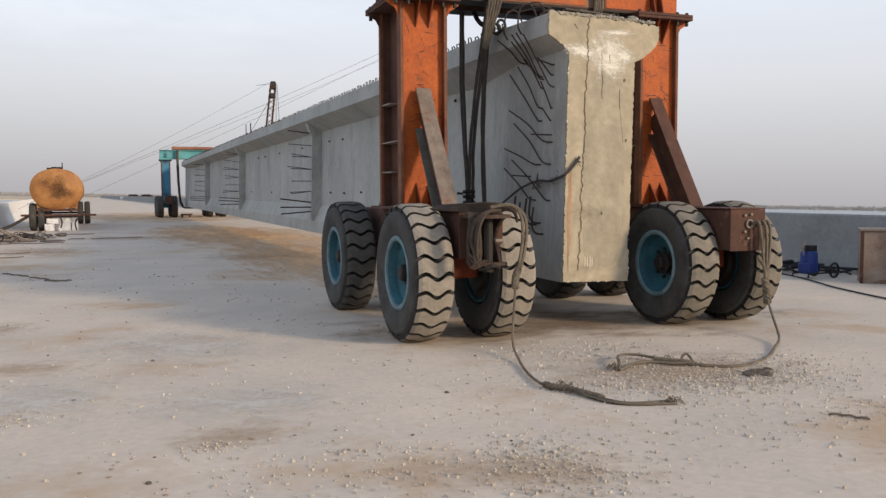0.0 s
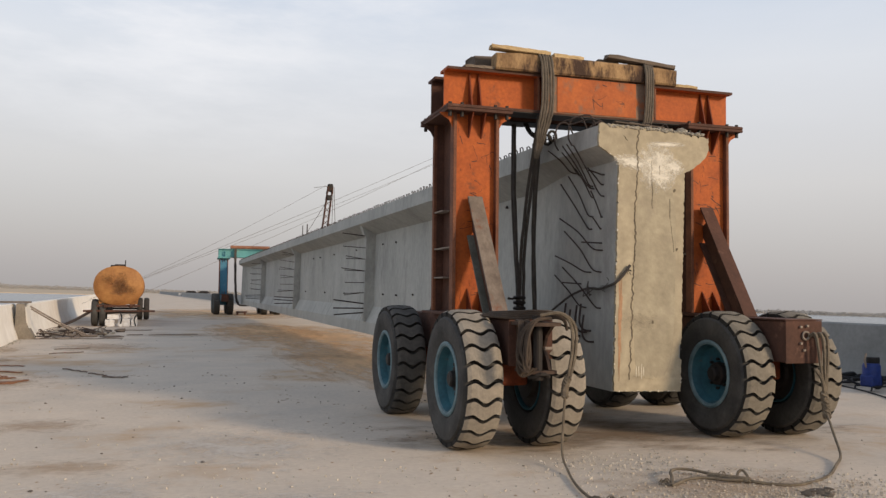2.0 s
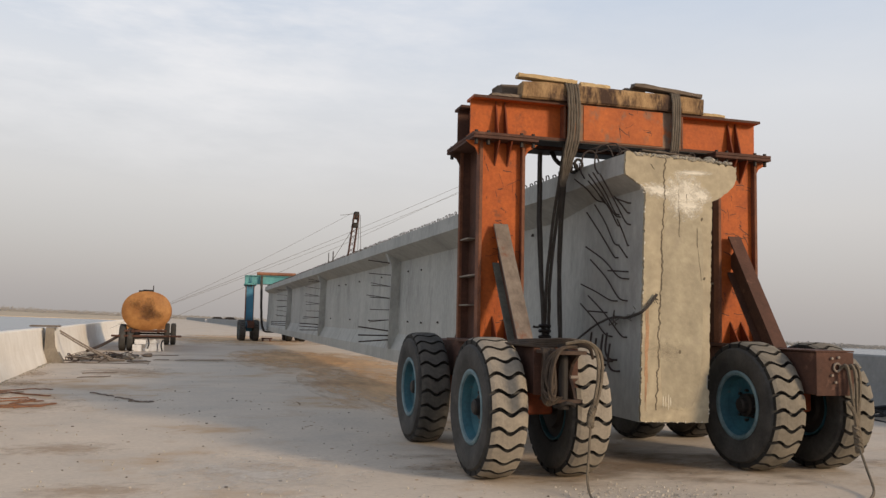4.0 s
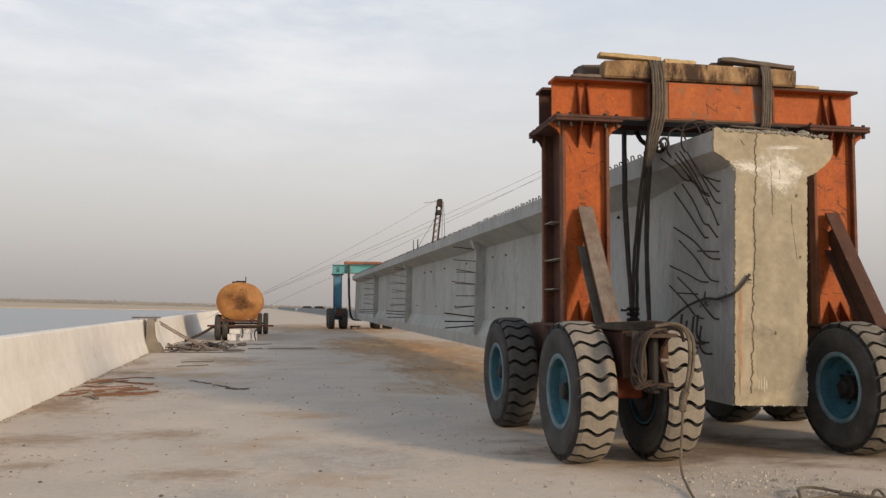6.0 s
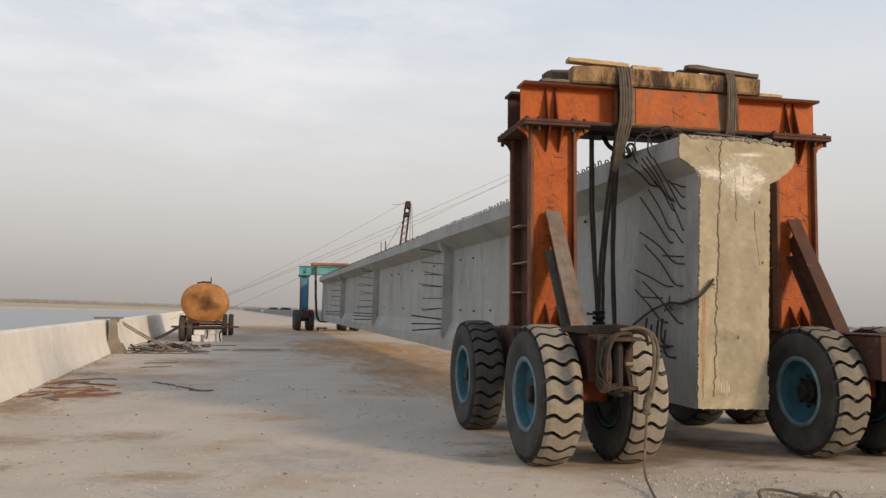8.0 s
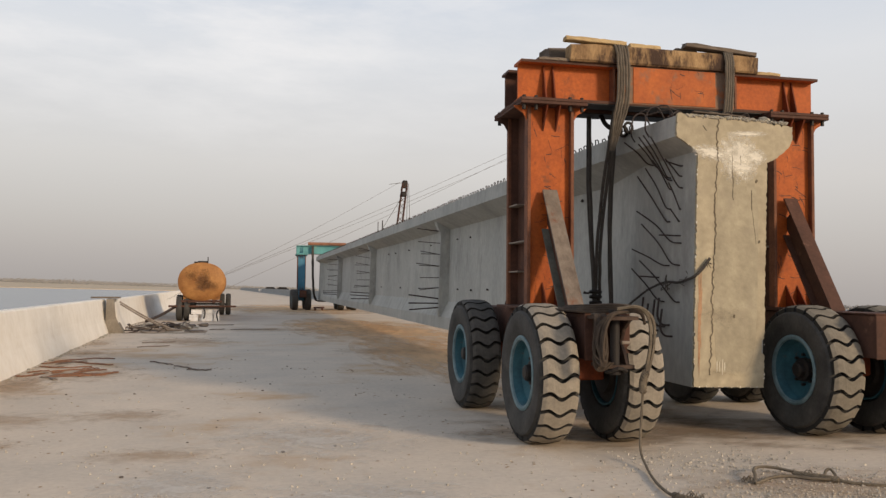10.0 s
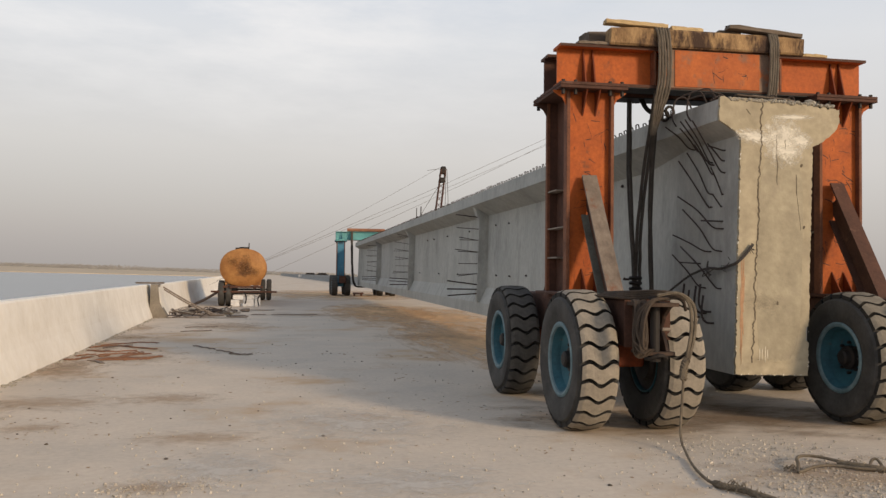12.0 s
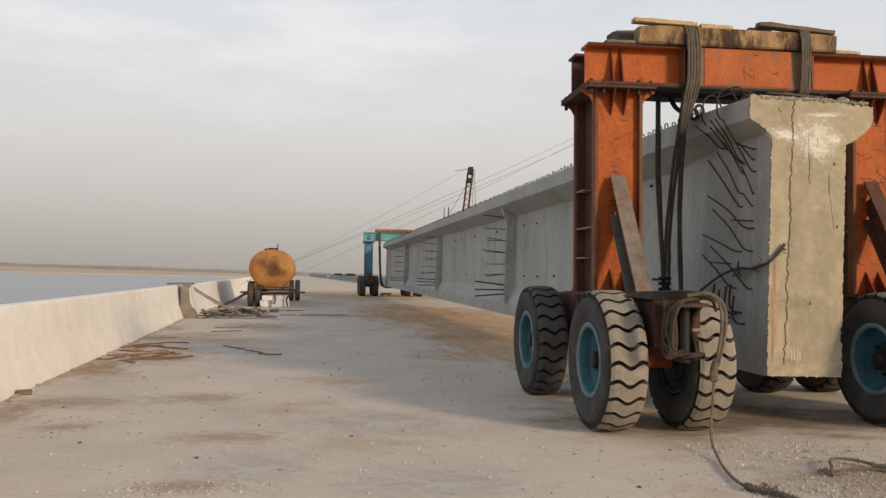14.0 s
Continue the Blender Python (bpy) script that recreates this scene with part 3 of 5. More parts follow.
front = transporter("girder_transporter", "orange steel portal transporter on big tyres, carrying a girder", DECK, M_ORANGE, (3.125, 6.14), (3.155, 6.225), (7.99, 10.48), 0.7, 3.56, 0.455, True)
cover = part("cover_plate", box(3.96, 5.44, 8.913, 8.925, 3.645, 4.085, 0.003), M_SCRAPED, front, "cover plate scraped to grey-brown steel")
part("cover_panel", box(4.15, 5.19, 8.905, 8.912, 3.66, 4.075, 0.002), M_ORANGE_WORN, cover, "scraped orange paint")
for xa in (3.925, 5.47):
    part("stiffener", box(xa - 0.012, xa + 0.012, 8.93, 9.045, 3.667, 4.055), M_EDGE, front)


def scratches(x, y, z0, z1, n):
    """Thin dark scores in the paint of a column face."""
    bm = bmesh.new()
    for k in range(n):
        cx, cz = x + random.uniform(-0.2, 0.2), random.uniform(z0, z1)
        a = random.choice((0.0, 0.1, 1.5, 1.6, 0.7, -0.3))
        L = random.uniform(0.04, 0.2)
        pts = [(cx, cz)]
        for j in range(4):
            a += random.uniform(-0.35, 0.35)
            pts.append((max(x - 0.235, min(x + 0.235, pts[-1][0] + math.cos(a) * L / 4)), pts[-1][1] + math.sin(a) * L / 4))
        w = random.uniform(0.002, 0.005)
        loft([[(u, y, v - w), (u + w, y, v + w)] for u, v in pts], close=False, bm=bm)
    return bm


for xc in (3.155, 6.225):
    tagged(part("paint_wear", scratches(xc, 8.9735, 1.4, 3.4, 46), M_DARK, front, "thin dark scratches in the paint"), kind="stuff")
tagged(part("paint_wear", scratches(4.8, 8.9038, 3.7, 4.05, 16), M_DARK, front), kind="stuff")


def bundle(name, label, paths, r, mat, spread=0.0, strands=1, axis=(1, 0, 0), close_up=0):
    """A rope or sling: strands laid side by side along each path."""
    bm = bmesh.new()
    for path in paths:
        pts = curve_points(path, 5)
        for k in range(strands):
            o = Vector(axis) * spread * (k - (strands - 1) / 2)
            n = len(pts)
            tube(bm, [p + o * min(1.0, 0.25 + (n - 1 - i) / close_up if close_up else 1.0) + Vector((random.uniform(-1, 1), random.uniform(-1, 1), random.uniform(-1, 1))) * r * 0.25 for i, p in enumerate(pts)], r, 6)
    return thing(name, label, "rope", bm=bm, material_=mat, smooth=True)


def twisted(bm, path, r, strands=3, pitch=0.14, n=8):
    """Strands wound round a line."""
    pts = curve_points(path, n)
    for k in range(strands):
        out, run = [], 0.0
        for i, p in enumerate(pts):
            d = (pts[min(i + 1, len(pts) - 1)] - pts[max(i - 1, 0)]).normalized()
            run += (p - pts[i - 1]).length if i else 0
            s = d.cross(Vector((0, 0, 1)) if abs(d.z) < 0.8 else Vector((1, 0, 0))).normalized()
            u = s.cross(d)
            a = run / pitch * math.tau + k * math.tau / strands
            out.append(p + (s * math.cos(a) + u * math.sin(a)) * r * 0.6)
        tube(bm, out, r * 0.55, 5)


# slings over the crossbeam
bundle("lifting_sling", "tan strapped lifting sling looped over timber and crossbeam", [[(3.98, 9.70, 3.62), (3.98, 9.72, 4.05), (3.98, 9.45, 4.33), (3.975, 9.0, 4.335), (3.975, 8.845, 4.27), (4.0, 8.83, 4.0), (3.99, 8.84, 3.66), (3.965, 8.92, 3.42), (3.95, 9.05, 3.12)]], 0.015, M_SLING, 0.033, 5, close_up=9)
bundle("lifting_sling", "tan strapped lifting sling looped over timber and crossbeam", [[(5.33, 9.70, 3.62), (5.33, 9.72, 4.05), (5.33, 9.45, 4.33), (5.33, 9.0, 4.335), (5.33, 8.845, 4.27), (5.33, 8.83, 4.0), (5.33, 8.87, 3.64), (5.33, 8.98, 3.5)]], 0.016, M_SLING, 0.03, 4)
bundle("wire_sling", "black wire rope sling hanging beside the girder web", [[(3.90, 9.62, 3.62), (3.91, 9.64, 2.6), (3.98, 9.66, 1.6), (4.02, 9.66, 1.0), (4.14, 9.66, 0.5), (4.40, 9.66, 0.44), (5.15, 9.66, 0.44)]], 0.022, M_CABLE, 0.05, 2, (0, 1, 0))
bundle("wire_sling", "black wire rope sling hanging beside the girder web", [[(3.96, 8.95, 3.6), (3.98, 9.2, 3.1), (3.99, 9.5, 2.2), (4.02, 9.64, 1.5), (4.03, 9.68, 1.36)]], 0.02, M_CABLE, 0.045, 2)
bundle("wire_sling", "black wire rope sling hanging beside the girder web", [[(4.0, 9.0, 3.55), (4.03, 9.2, 3.1), (4.10, 9.46, 2.3), (4.15, 9.52, 1.2), (4.22, 9.52, 0.5), (4.42, 9.52, 0.44), (5.1, 9.52, 0.44)]], 0.018, M_CABLE, 0.06, 2, (0.7, 0.7, 0))
bm = bmesh.new()
for z in (1.42, 1.35, 1.48):
    tube(bm, [(4.0 + 0.06 * math.cos(a), 9.66 + 0.06 * math.sin(a), z) for a in (k * math.tau / 10 for k in range(11))], 0.024, 6)
thing("rope_clamp", "black wire binding clamped round two slings", "rope clamp", bm=bm, material_=M_DARK, smooth=True)
bm = bmesh.new()
tube(bm, curve_points([(4.0, 9.5, 3.63), (4.03, 9.42, 3.5), (4.08, 9.3, 3.42), (4.13, 9.2, 3.4)], 4), 0.03, 6)
for c in ((4.11, 9.25, 3.40), (4.16, 9.2, 3.38), (4.20, 9.15, 3.42)):
    tube(bm, [(c[0] + 0.05 * math.cos(a), c[1], c[2] + 0.06 * math.sin(a)) for a in (k * math.tau / 10 for k in range(11))], 0.017, 6)
thing("shackle", "black steel shackle and chain links under the crossbeam", "shackle", bm=bm, material_=M_DARK, smooth=True)


# timbers on the crossbeam
def timber(label, x0, x1, y, z, w, h, mat, pitch=0.0, yaw=0.0):
    """A sawn balk with uneven faces and chipped ends."""
    n, L = 9, x1 - x0
    rings = []
    for i in range(n):
        x = -L / 2 + L * i / (n - 1)
        k = 0.9 if i in (0, n - 1) else 1.0
        o = []
        for a, b in ((-1, -0.8), (-0.85, -1), (0.85, -1), (1, -0.8), (1, 0.75), (0.8, 1), (-0.8, 1), (-1, 0.75)):
            o.append((x + random.uniform(-0.012, 0.012), a * w / 2 * k + random.uniform(-0.006, 0.006), b * h / 2 * (k if b > 0 else 1) + (random.uniform(-0.006, 0.006) if b > 0 else 0)))
        rings.append(o)
    return thing("timber", label, "timber", DECK @ pose((x0 + x1) / 2, y, z + h / 2, 0, pitch, yaw), group="timbers on the crossbeam", bm=loft(rings), material_=mat)


timber("yellow sawn timber balk stained dark, strapped on the crossbeam", 3.38, 5.74, 8.97, 4.092, 0.22, 0.205, M_TIMBER, 0.0, 0.0)
timber("old grey timber balk behind the strapped one", 3.27, 5.3, 9.56, 4.092, 0.24, 0.30, M_TIMBER_DARK, 0.0, 0.6)
timber("old grey timber balk with a split end", 3.22, 5.2, 9.28, 4.092, 0.2, 0.24, M_TIMBER_DARK, 0.0, -0.5)
timber("pale yellow board lying tilted on the timber", 3.33, 4.06, 8.93, 4.318, 0.13, 0.05, M_BOARD, 2.6, -2)
timber("pale yellow board lying on the timber", 4.12, 4.50, 8.98, 4.300, 0.16, 0.05, M_BOARD, 0.8, 1.0)
timber("dark weathered plank tilted on the timber", 4.80, 5.72, 8.93, 4.325, 0.14, 0.05, M_TIMBER_DARK, 3.6, 1.0)
timber("short dark block lying on the timber", 4.72, 5.0, 9.02, 4.295, 0.12, 0.06, M_TIMBER_DARK, 0, 2)
timber("thin pale board on the crossbeam", 5.75, 6.07, 9.0, 4.092, 0.16, 0.04, M_BOARD, 0, 0)
timber("thin grey board on the crossbeam", 3.02, 3.38, 9.0, 4.092, 0.18, 0.035, M_TIMBER_DARK, 0, 0)

# drawbar gear on the left bogie
gear = thing("towing_bracket", "rusty steel towing bracket bolted on the bogie end", "towing bracket", DECK @ pose(3.15, 7.40, 0))
part("upper_plate", prism([(-0.17, -0.003), (-0.15, -0.40), (0.0, -0.43), (0.16, -0.40), (0.17, -0.003)], "z", 1.235, 1.268), M_BRACKET, gear)
part("lower_plate", prism([(-0.13, -0.003), (-0.11, -0.33), (0.0, -0.37), (0.15, -0.34), (0.13, -0.003)], "z", 0.80, 0.83), M_BRACKET, gear)
for x in (-0.115, 0.085):
    part("side_cheek", prism([(-0.003, 0.833), (-0.30, 0.833), (-0.25, 0.93), (-0.17, 1.03), (-0.23, 1.14), (-0.36, 1.233), (-0.003, 1.233)], "x", x, x + 0.03), M_BRACKET, gear)
part("pin", revolve([(0.74, 0.0), (0.74, 0.05), (0.78, 0.055), (0.79, 0.042), (1.29, 0.042), (1.30, 0.06), (1.325, 0.06), (1.33, 0.0)], 14, "z"), M_DARK, gear, m=pose(-0.01, -0.27, 0))
part("hook", revolve([(-0.04, 0.0), (-0.04, 0.016), (0.04, 0.016), (0.04, 0.0)], 10), M_PLATE, gear, "bright worn steel pin", m=pose(0.08, -0.31, 1.03))
bm = bmesh.new()
tube(bm, [(0.09 * math.cos(a), -0.27 + 0.09 * math.sin(a), 0.785 - 0.02 * math.cos(a * 2)) for a in (k * math.tau / 14 for k in range(15))], 0.02, 6)
part("shackle", bm, M_DARK, gear)
# loops of rope hung over the corner of the bracket
bm = bmesh.new()
for k in range(9):
    o, h, sway = 0.010 * k, random.uniform(-0.12, 0.06), random.uniform(-0.018, 0.018)
    loop = [(3.50 - o, 7.5, 1.30), (3.36 - o * 0.3, 7.2, 1.31 + 0.02 * (k % 2)), (3.22 - o * 0.5, 7.03, 1.31), (3.06 - o * 0.5, 6.97, 1.285), (2.985 - o * 0.5 + sway, 6.95 + 0.012 * k, 1.16), (2.96 - o * 0.6 + sway, 6.955 + 0.01 * k, 1.0 + h), (2.975 - o * 0.4, 6.97, 0.92 + h), (3.0 - o * 0.3 - sway, 7.0, 1.0 + h), (3.02 - o * 0.3, 7.06, 1.16), (3.06 - o * 0.5, 7.16, 1.285)]
    tube(bm, curve_points(loop, 5), random.choice((0.010, 0.013, 0.016)), 6)
for k in range(4):
    tube(bm, curve_points([(2.80 + 0.03 * k, 7.75, 1.31 + 0.01 * k), (3.0, 7.3, 1.30 + 0.02 * k), (3.16, 7.08, 1.315 + 0.018 * k), (3.33, 7.02, 1.30 + 0.01 * k), (3.40, 7.06, 1.20)], 5), 0.014, 6)
for k in range(5):
    a = random.uniform(2.90, 2.99)
    tube(bm, curve_points([(a + 0.05, 7.25, 1.28), (a + 0.02, 7.1, 1.27), (a, 7.05, 1.1), (a - 0.01, 7.06, random.uniform(0.8, 0.9)), (a + 0.05, 7.05, random.uniform(0.78, 0.82)), (a + 0.12, 7.02, 0.86)], 4), random.uniform(0.009, 0.013), 5)
thing("wire_rope_coil", "brown wire rope looped over the towing bracket", "rope", bm=bm, material_=M_COIL, smooth=True)

bm = bmesh.new()
for o in (0.0, 0.035):
    tube(bm, curve_points([(3.10, 6.99, 1.335), (3.28, 6.95, 1.355), (3.385 + o, 6.95, 1.25), (3.40 + o, 6.95, 1.05), (3.37 + o * 0.8, 6.95, 0.85), (3.335, 6.96, 0.66)], 6), 0.0155, 6)
twisted(bm, [(3.36, 6.955, 0.78), (3.335, 6.96, 0.7), (3.33, 6.96, 0.6)], 0.034, 3, 0.08)
tube(bm, curve_points([(3.335, 6.96, 0.64), (3.31, 6.94, 0.4), (3.27, 6.88, 0.12), (3.17, 6.55, 0.03), (3.04, 6.15, 0.02), (2.96, 5.82, 0.02), (2.94, 5.6, 0.022)], 7), 0.0115, 6)
twisted(bm, [(2.95, 5.66, 0.025), (2.96, 5.56, 0.03), (3.04, 5.43, 0.03), (3.10, 5.26, 0.026), (3.14, 5.14, 0.02)], 0.023, 4, 0.075, 14)
for k in range(16):
    q = Vector((2.96, 5.62, 0.03)).lerp(Vector((3.10, 5.26, 0.03)), random.random())
    d = Vector((random.uniform(-0.05, 0.05), random.uniform(-0.04, 0.04), random.uniform(0.01, 0.045)))
    tube(bm, [q, q + d * 0.6, q + d], 0.003, 4)
for o in (-0.026, -0.012, 0.0, 0.014, 0.028):
    tube(bm, curve_points([(3.09 + o, 5.28, 0.022), (3.15 + o * 0.6, 5.08 + o, 0.016), (3.28, 4.96 + o, 0.012), (3.53 + random.uniform(-0.05, 0.04), 4.90 + o * 1.7, 0.010)], 6), 0.0075, 6)
thing("tow_rope", "frayed steel tow rope hanging to the dusty deck", "rope", bm=bm, material_=M_ROPE, smooth=True)

bm = bmesh.new()
for o in (0.0, 0.07, 0.12):
    tube(bm, curve_points([(6.20 + o, 7.19, 1.12), (6.22 + o, 7.12, 1.15), (6.24 + o, 7.10, 1.0), (6.27 + o * 0.5, 7.09, 0.72), (6.31, 7.09, 0.45)], 6), 0.018, 6)
tube(bm, curve_points([(6.18, 7.08, 0.80), (6.25, 7.06, 0.68), (6.30, 7.08, 0.5), (6.31, 7.08, 0.36)], 6), 0.02, 6)
twisted(bm, [(6.29, 7.09, 0.56), (6.315, 7.09, 0.42), (6.32, 7.08, 0.3)], 0.04, 3, 0.1)
tube(bm, curve_points([(6.31, 7.08, 0.36), (6.2, 6.85, 0.16), (5.95, 6.5, 0.05), (5.66, 6.24, 0.02), (5.36, 5.98, 0.008), (5.06, 5.80, 0.01), (4.76, 5.70, 0.015), (4.56, 5.78, 0.02), (4.42, 5.92, 0.03)], 6), 0.013, 6)
twisted(bm, [(4.47, 5.87, 0.028), (4.40, 5.94, 0.032), (4.32, 6.03, 0.032), (4.25, 6.13, 0.03)], 0.025, 4, 0.08, 12)
tube(bm, curve_points([(4.42, 5.92, 0.03), (4.30, 6.12, 0.035), (4.20, 6.28, 0.045), (4.08, 6.33, 0.05), (3.95, 6.22, 0.055), (3.86, 6.06, 0.05), (3.78, 5.93, 0.02), (3.84, 5.96, 0.02), (3.98, 6.03, 0.03), (4.14, 6.06, 0.03), (4.28, 5.95, 0.03), (4.42, 5.90, 0.028)], 6), 0.0135, 6)
tube(bm, curve_points([(4.40, 5.95, 0.03), (4.45, 6.0, 0.07), (4.49, 6.0, 0.085), (4.50, 5.95, 0.05), (4.46, 5.9, 0.03)], 4), 0.012, 6)
thing("tow_rope", "brown steel tow rope with a spliced loop on the deck", "rope", bm=bm, material_=M_ROPE, smooth=True)
bm = bmesh.new()
tube(bm, [(0.04 * math.cos(a), 0, 0.04 * math.sin(a)) for a in (k * math.tau / 12 for k in range(13))], 0.012, 6)
part("eye", bm, M_PLATE, front, "pale steel eye", m=pose(6.16, 7.185, 1.13))
for bx, bz in ((6.10, 1.22), (6.18, 1.23), (6.10, 1.05), (6.14, 0.98)):
    part("bolt", revolve([(-0.02, 0.0), (-0.02, 0.014), (0.0, 0.014), (0.0, 0.0)], 6, "y"), M_PLATE, front, m=pose(bx, 7.195, bz))

# ---- girder details ----
# diaphragm stubs with starter bars
for ry in (11.9, 24.1, 36.2):
    o = [(0.22, 0.22), (-0.06, 0.30), (-0.06, 2.28), (-0.19, 2.585), (0.22, 2.50)]
    rib = part("diaphragm_stub", prism(o, "y", ry, ry + 0.22), M_GIRDER, girder)
    for z in (0.5, 0.6, 0.71, 0.98, 1.22, 1.5, 1.79, 2.06, 2.35):
        for dy in (0.05, 0.16)[:1 if z < 0.75 or z in (1.22, 2.06) else 2]:
            bm = bmesh.new()
            thick = 0.017 if z < 0.75 else 0.0095
            end = random.uniform(0.72, 0.78) if z < 0.75 else random.uniform(0.48, 0.62)
            tube(bm, [(-0.03, ry + dy, z), (-0.03 - end, ry + dy + random.uniform(-0.1, 0.1), z + random.uniform(-0.08, 0.08))], thick, 5)
            part("starter_bar", bm, M_REBAR, rib)
    bm = prism([(0.12, 2.42), (-0.20, 2.60), (-0.20, 2.618), (0.12, 2.50)], "y", ry - 0.9, ry - 0.02)
    part("haunch", bm, M_GIRDER, girder)
# ties and dowels on the web
for dy, dz, out in ((9.7, 0.94, 0.05), (10.9, 0.95, 0.05), (12.0, 0.95, 0.04), (8.4, 0.96, 0.05), (11.1, 2.12, 0.04), (9.9, 2.1, 0.04), (14.0, 2.1, 0.05), (15.4, 0.95, 0.05), (17.2, 2.1, 0.05), (19.6, 2.09, 0.06), (18.5, 0.95, 0.05), (3.5, 2.29, 0.05), (3.9, 1.53, 0.10), (3.2, 0.95, 0.10), (2.75, 2.0, 0.10), (4.2, 0.98, 0.07), (5.6, 2.1, 0.05), (5.9, 0.95, 0.05), (21.0, 2.1, 0.05), (22.5, 0.96, 0.05)):
    bm = bmesh.new()
    tube(bm, [(0.22, dy, dz), (0.19 - out, dy, dz), (0.185 - out, dy - 0.05, dz + 0.01)], 0.016, 6)
    part("dowel", bm, M_REBAR, girder)

# bent bars on the end block: foot y, z on the face, tip y, z standing off it
BARS = [(0.30, 2.36, 0.37, 2.41), (0.31, 2.25, 0.39, 2.44), (0.29, 2.12, 0.27, 2.65), (0.56, 2.26, 0.44, 2.69), (0.53, 2.13, 0.69, 2.47), (0.53, 2.23, 0.55, 2.69), (0.98, 2.46, 0.92, 2.69), (0.86, 2.42, 0.55, 2.61), (0.32, 1.89, 0.30, 2.17), (0.54, 1.91, 0.86, 2.40),
        (0.56, 1.77, 1.06, 2.33), (0.34, 1.76, 0.24, 1.87), (0.31, 1.52, 1.06, 1.92), (0.32, 1.60, 0.49, 1.61), (0.33, 1.28, 0.93, 1.76), (0.56, 1.28, 1.16, 1.48), (0.32, 0.88, 0.96, 1.34), (0.66, 0.88, 1.16, 1.25), (0.79, 1.15, 0.95, 1.16)]
for ya, za, yb, zb in BARS:
    # the foot leaves the face almost level, then the bar bends up and stands off
    bm = bmesh.new()
    k, dy, dz = random.uniform(0.12, 0.24), yb - ya, zb - za
    out = 0.40 if zb > 2.5 else 0.16
    tube(bm, curve_points([(0.02, ya - 0.02, za), (-0.01, ya, za), (-out * k, ya + dy * k, za + dz * k * 0.35), (-out * 0.55, ya + dy * 0.55, za + dz * random.uniform(0.5, 0.56)), (-out, yb, zb)], 4), 0.0085, 6)
    part("bent_bar", bm, M_REBAR, girder, "rusted bent reinforcing bar")
for ya, za in ((0.62, 0.60), (0.78, 0.55), (0.52, 0.62), (0.45, 0.5), (0.9, 0.62)):
    bm = bmesh.new()
    tube(bm, curve_points([(0.02, ya, za), (-0.09, ya, za + 0.01), (-0.13, ya + 0.03, za + 0.1), (-0.12, ya + 0.02, za + 0.3)], 4), 0.012, 6)
    part("bent_bar", bm, M_REBAR, girder)
bm = bmesh.new()
twisted(bm, [(-0.05, 1.5, 0.80), (-0.06, 0.95, 1.0), (-0.05, 0.55, 1.09), (-0.05, 0.25, 1.09), (-0.045, 0.06, 1.12), (-0.02, -0.05, 1.16), (0.07, -0.05, 1.25), (0.15, -0.045, 1.35)], 0.0155, 3, 0.10, 10)
for k in range(22):
    q = Vector((-0.05, 0.25, 1.09)).lerp(Vector((0.12, -0.05, 1.31)), random.random())
    d = Vector((random.uniform(-0.05, 0.05), random.uniform(-0.06, 0.0), random.uniform(-0.06, 0.06)))
    tube(bm, [q, q + d * 0.6, q + d], 0.0035, 4)
for k in range(5):
    a = random.uniform(0, 6)
    tube(bm, curve_points([(-0.05, 0.55, 1.09), (-0.13, 0.5 + 0.15 * math.cos(a), 1.12 + 0.12 * math.sin(a)), (-0.1, 0.4 + 0.1 * math.sin(a), 1.1 + 0.1 * math.cos(a))], 4), 0.006, 5)
ob = thing("wire_rope", "frayed black wire rope wrapped round the girder corner", "rope", GIRDER, bm=bm, material_=M_CABLE, smooth=True)

# end face: seam, cracks, patch, streak
def jagged(x0, z0, x1, z1, w, n, amp):
    bm = bmesh.new()
    left, right, x = [], [], 0.0
    for i in range(n + 1):
        t = i / n
        x = 0.6 * x + random.uniform(-amp, amp)
        px, pz, h = x0 + (x1 - x0) * t + x, z0 + (z1 - z0) * t, w * random.uniform(0.35, 1.2)
        left.append((px - h, -0.0185, pz))
        right.append((px + h, -0.0185, pz))
    f = [(a[0], -0.012, a[2]) for a in left], left, right, [(a[0], -0.012, a[2]) for a in right]
    return loft([list(r) for r in f], close=False, bm=bm)


for args in ((0.235, 2.84, 0.19, 0.13, 0.0075, 130, 0.013), (0.405, 2.50, 0.425, 1.98, 0.0035, 16, 0.008), (0.50, 2.46, 0.515, 2.36, 0.004, 6, 0.008), (0.645, 2.10, 0.655, 1.88, 0.004, 6, 0.004), (0.66, 1.86, 0.70, 1.52, 0.0015, 8, 0.004), (0.06, 2.75, 0.10, 2.70, 0.003, 4, 0.006), (0.22, 0.17, 0.5, 0.13, 0.003, 8, 0.004)):
    part("crack", jagged(*args), M_CRACK, girder, "dark jagged seam in the end face")


def splat(cx, cz, rx, rz, n, rough, y=-0.018):
    ring = []
    for k in range(n):
        a = k * math.tau / n
        r = 1 + random.uniform(-rough, rough)
        c, s = math.cos(a), math.sin(a)
        q = (abs(c) ** 4 + abs(s) ** 4) ** -0.25
        ring.append((cx + rx * r * q * c, cz + rz * r * q * s))
    return prism(ring, "y", y, -0.012)


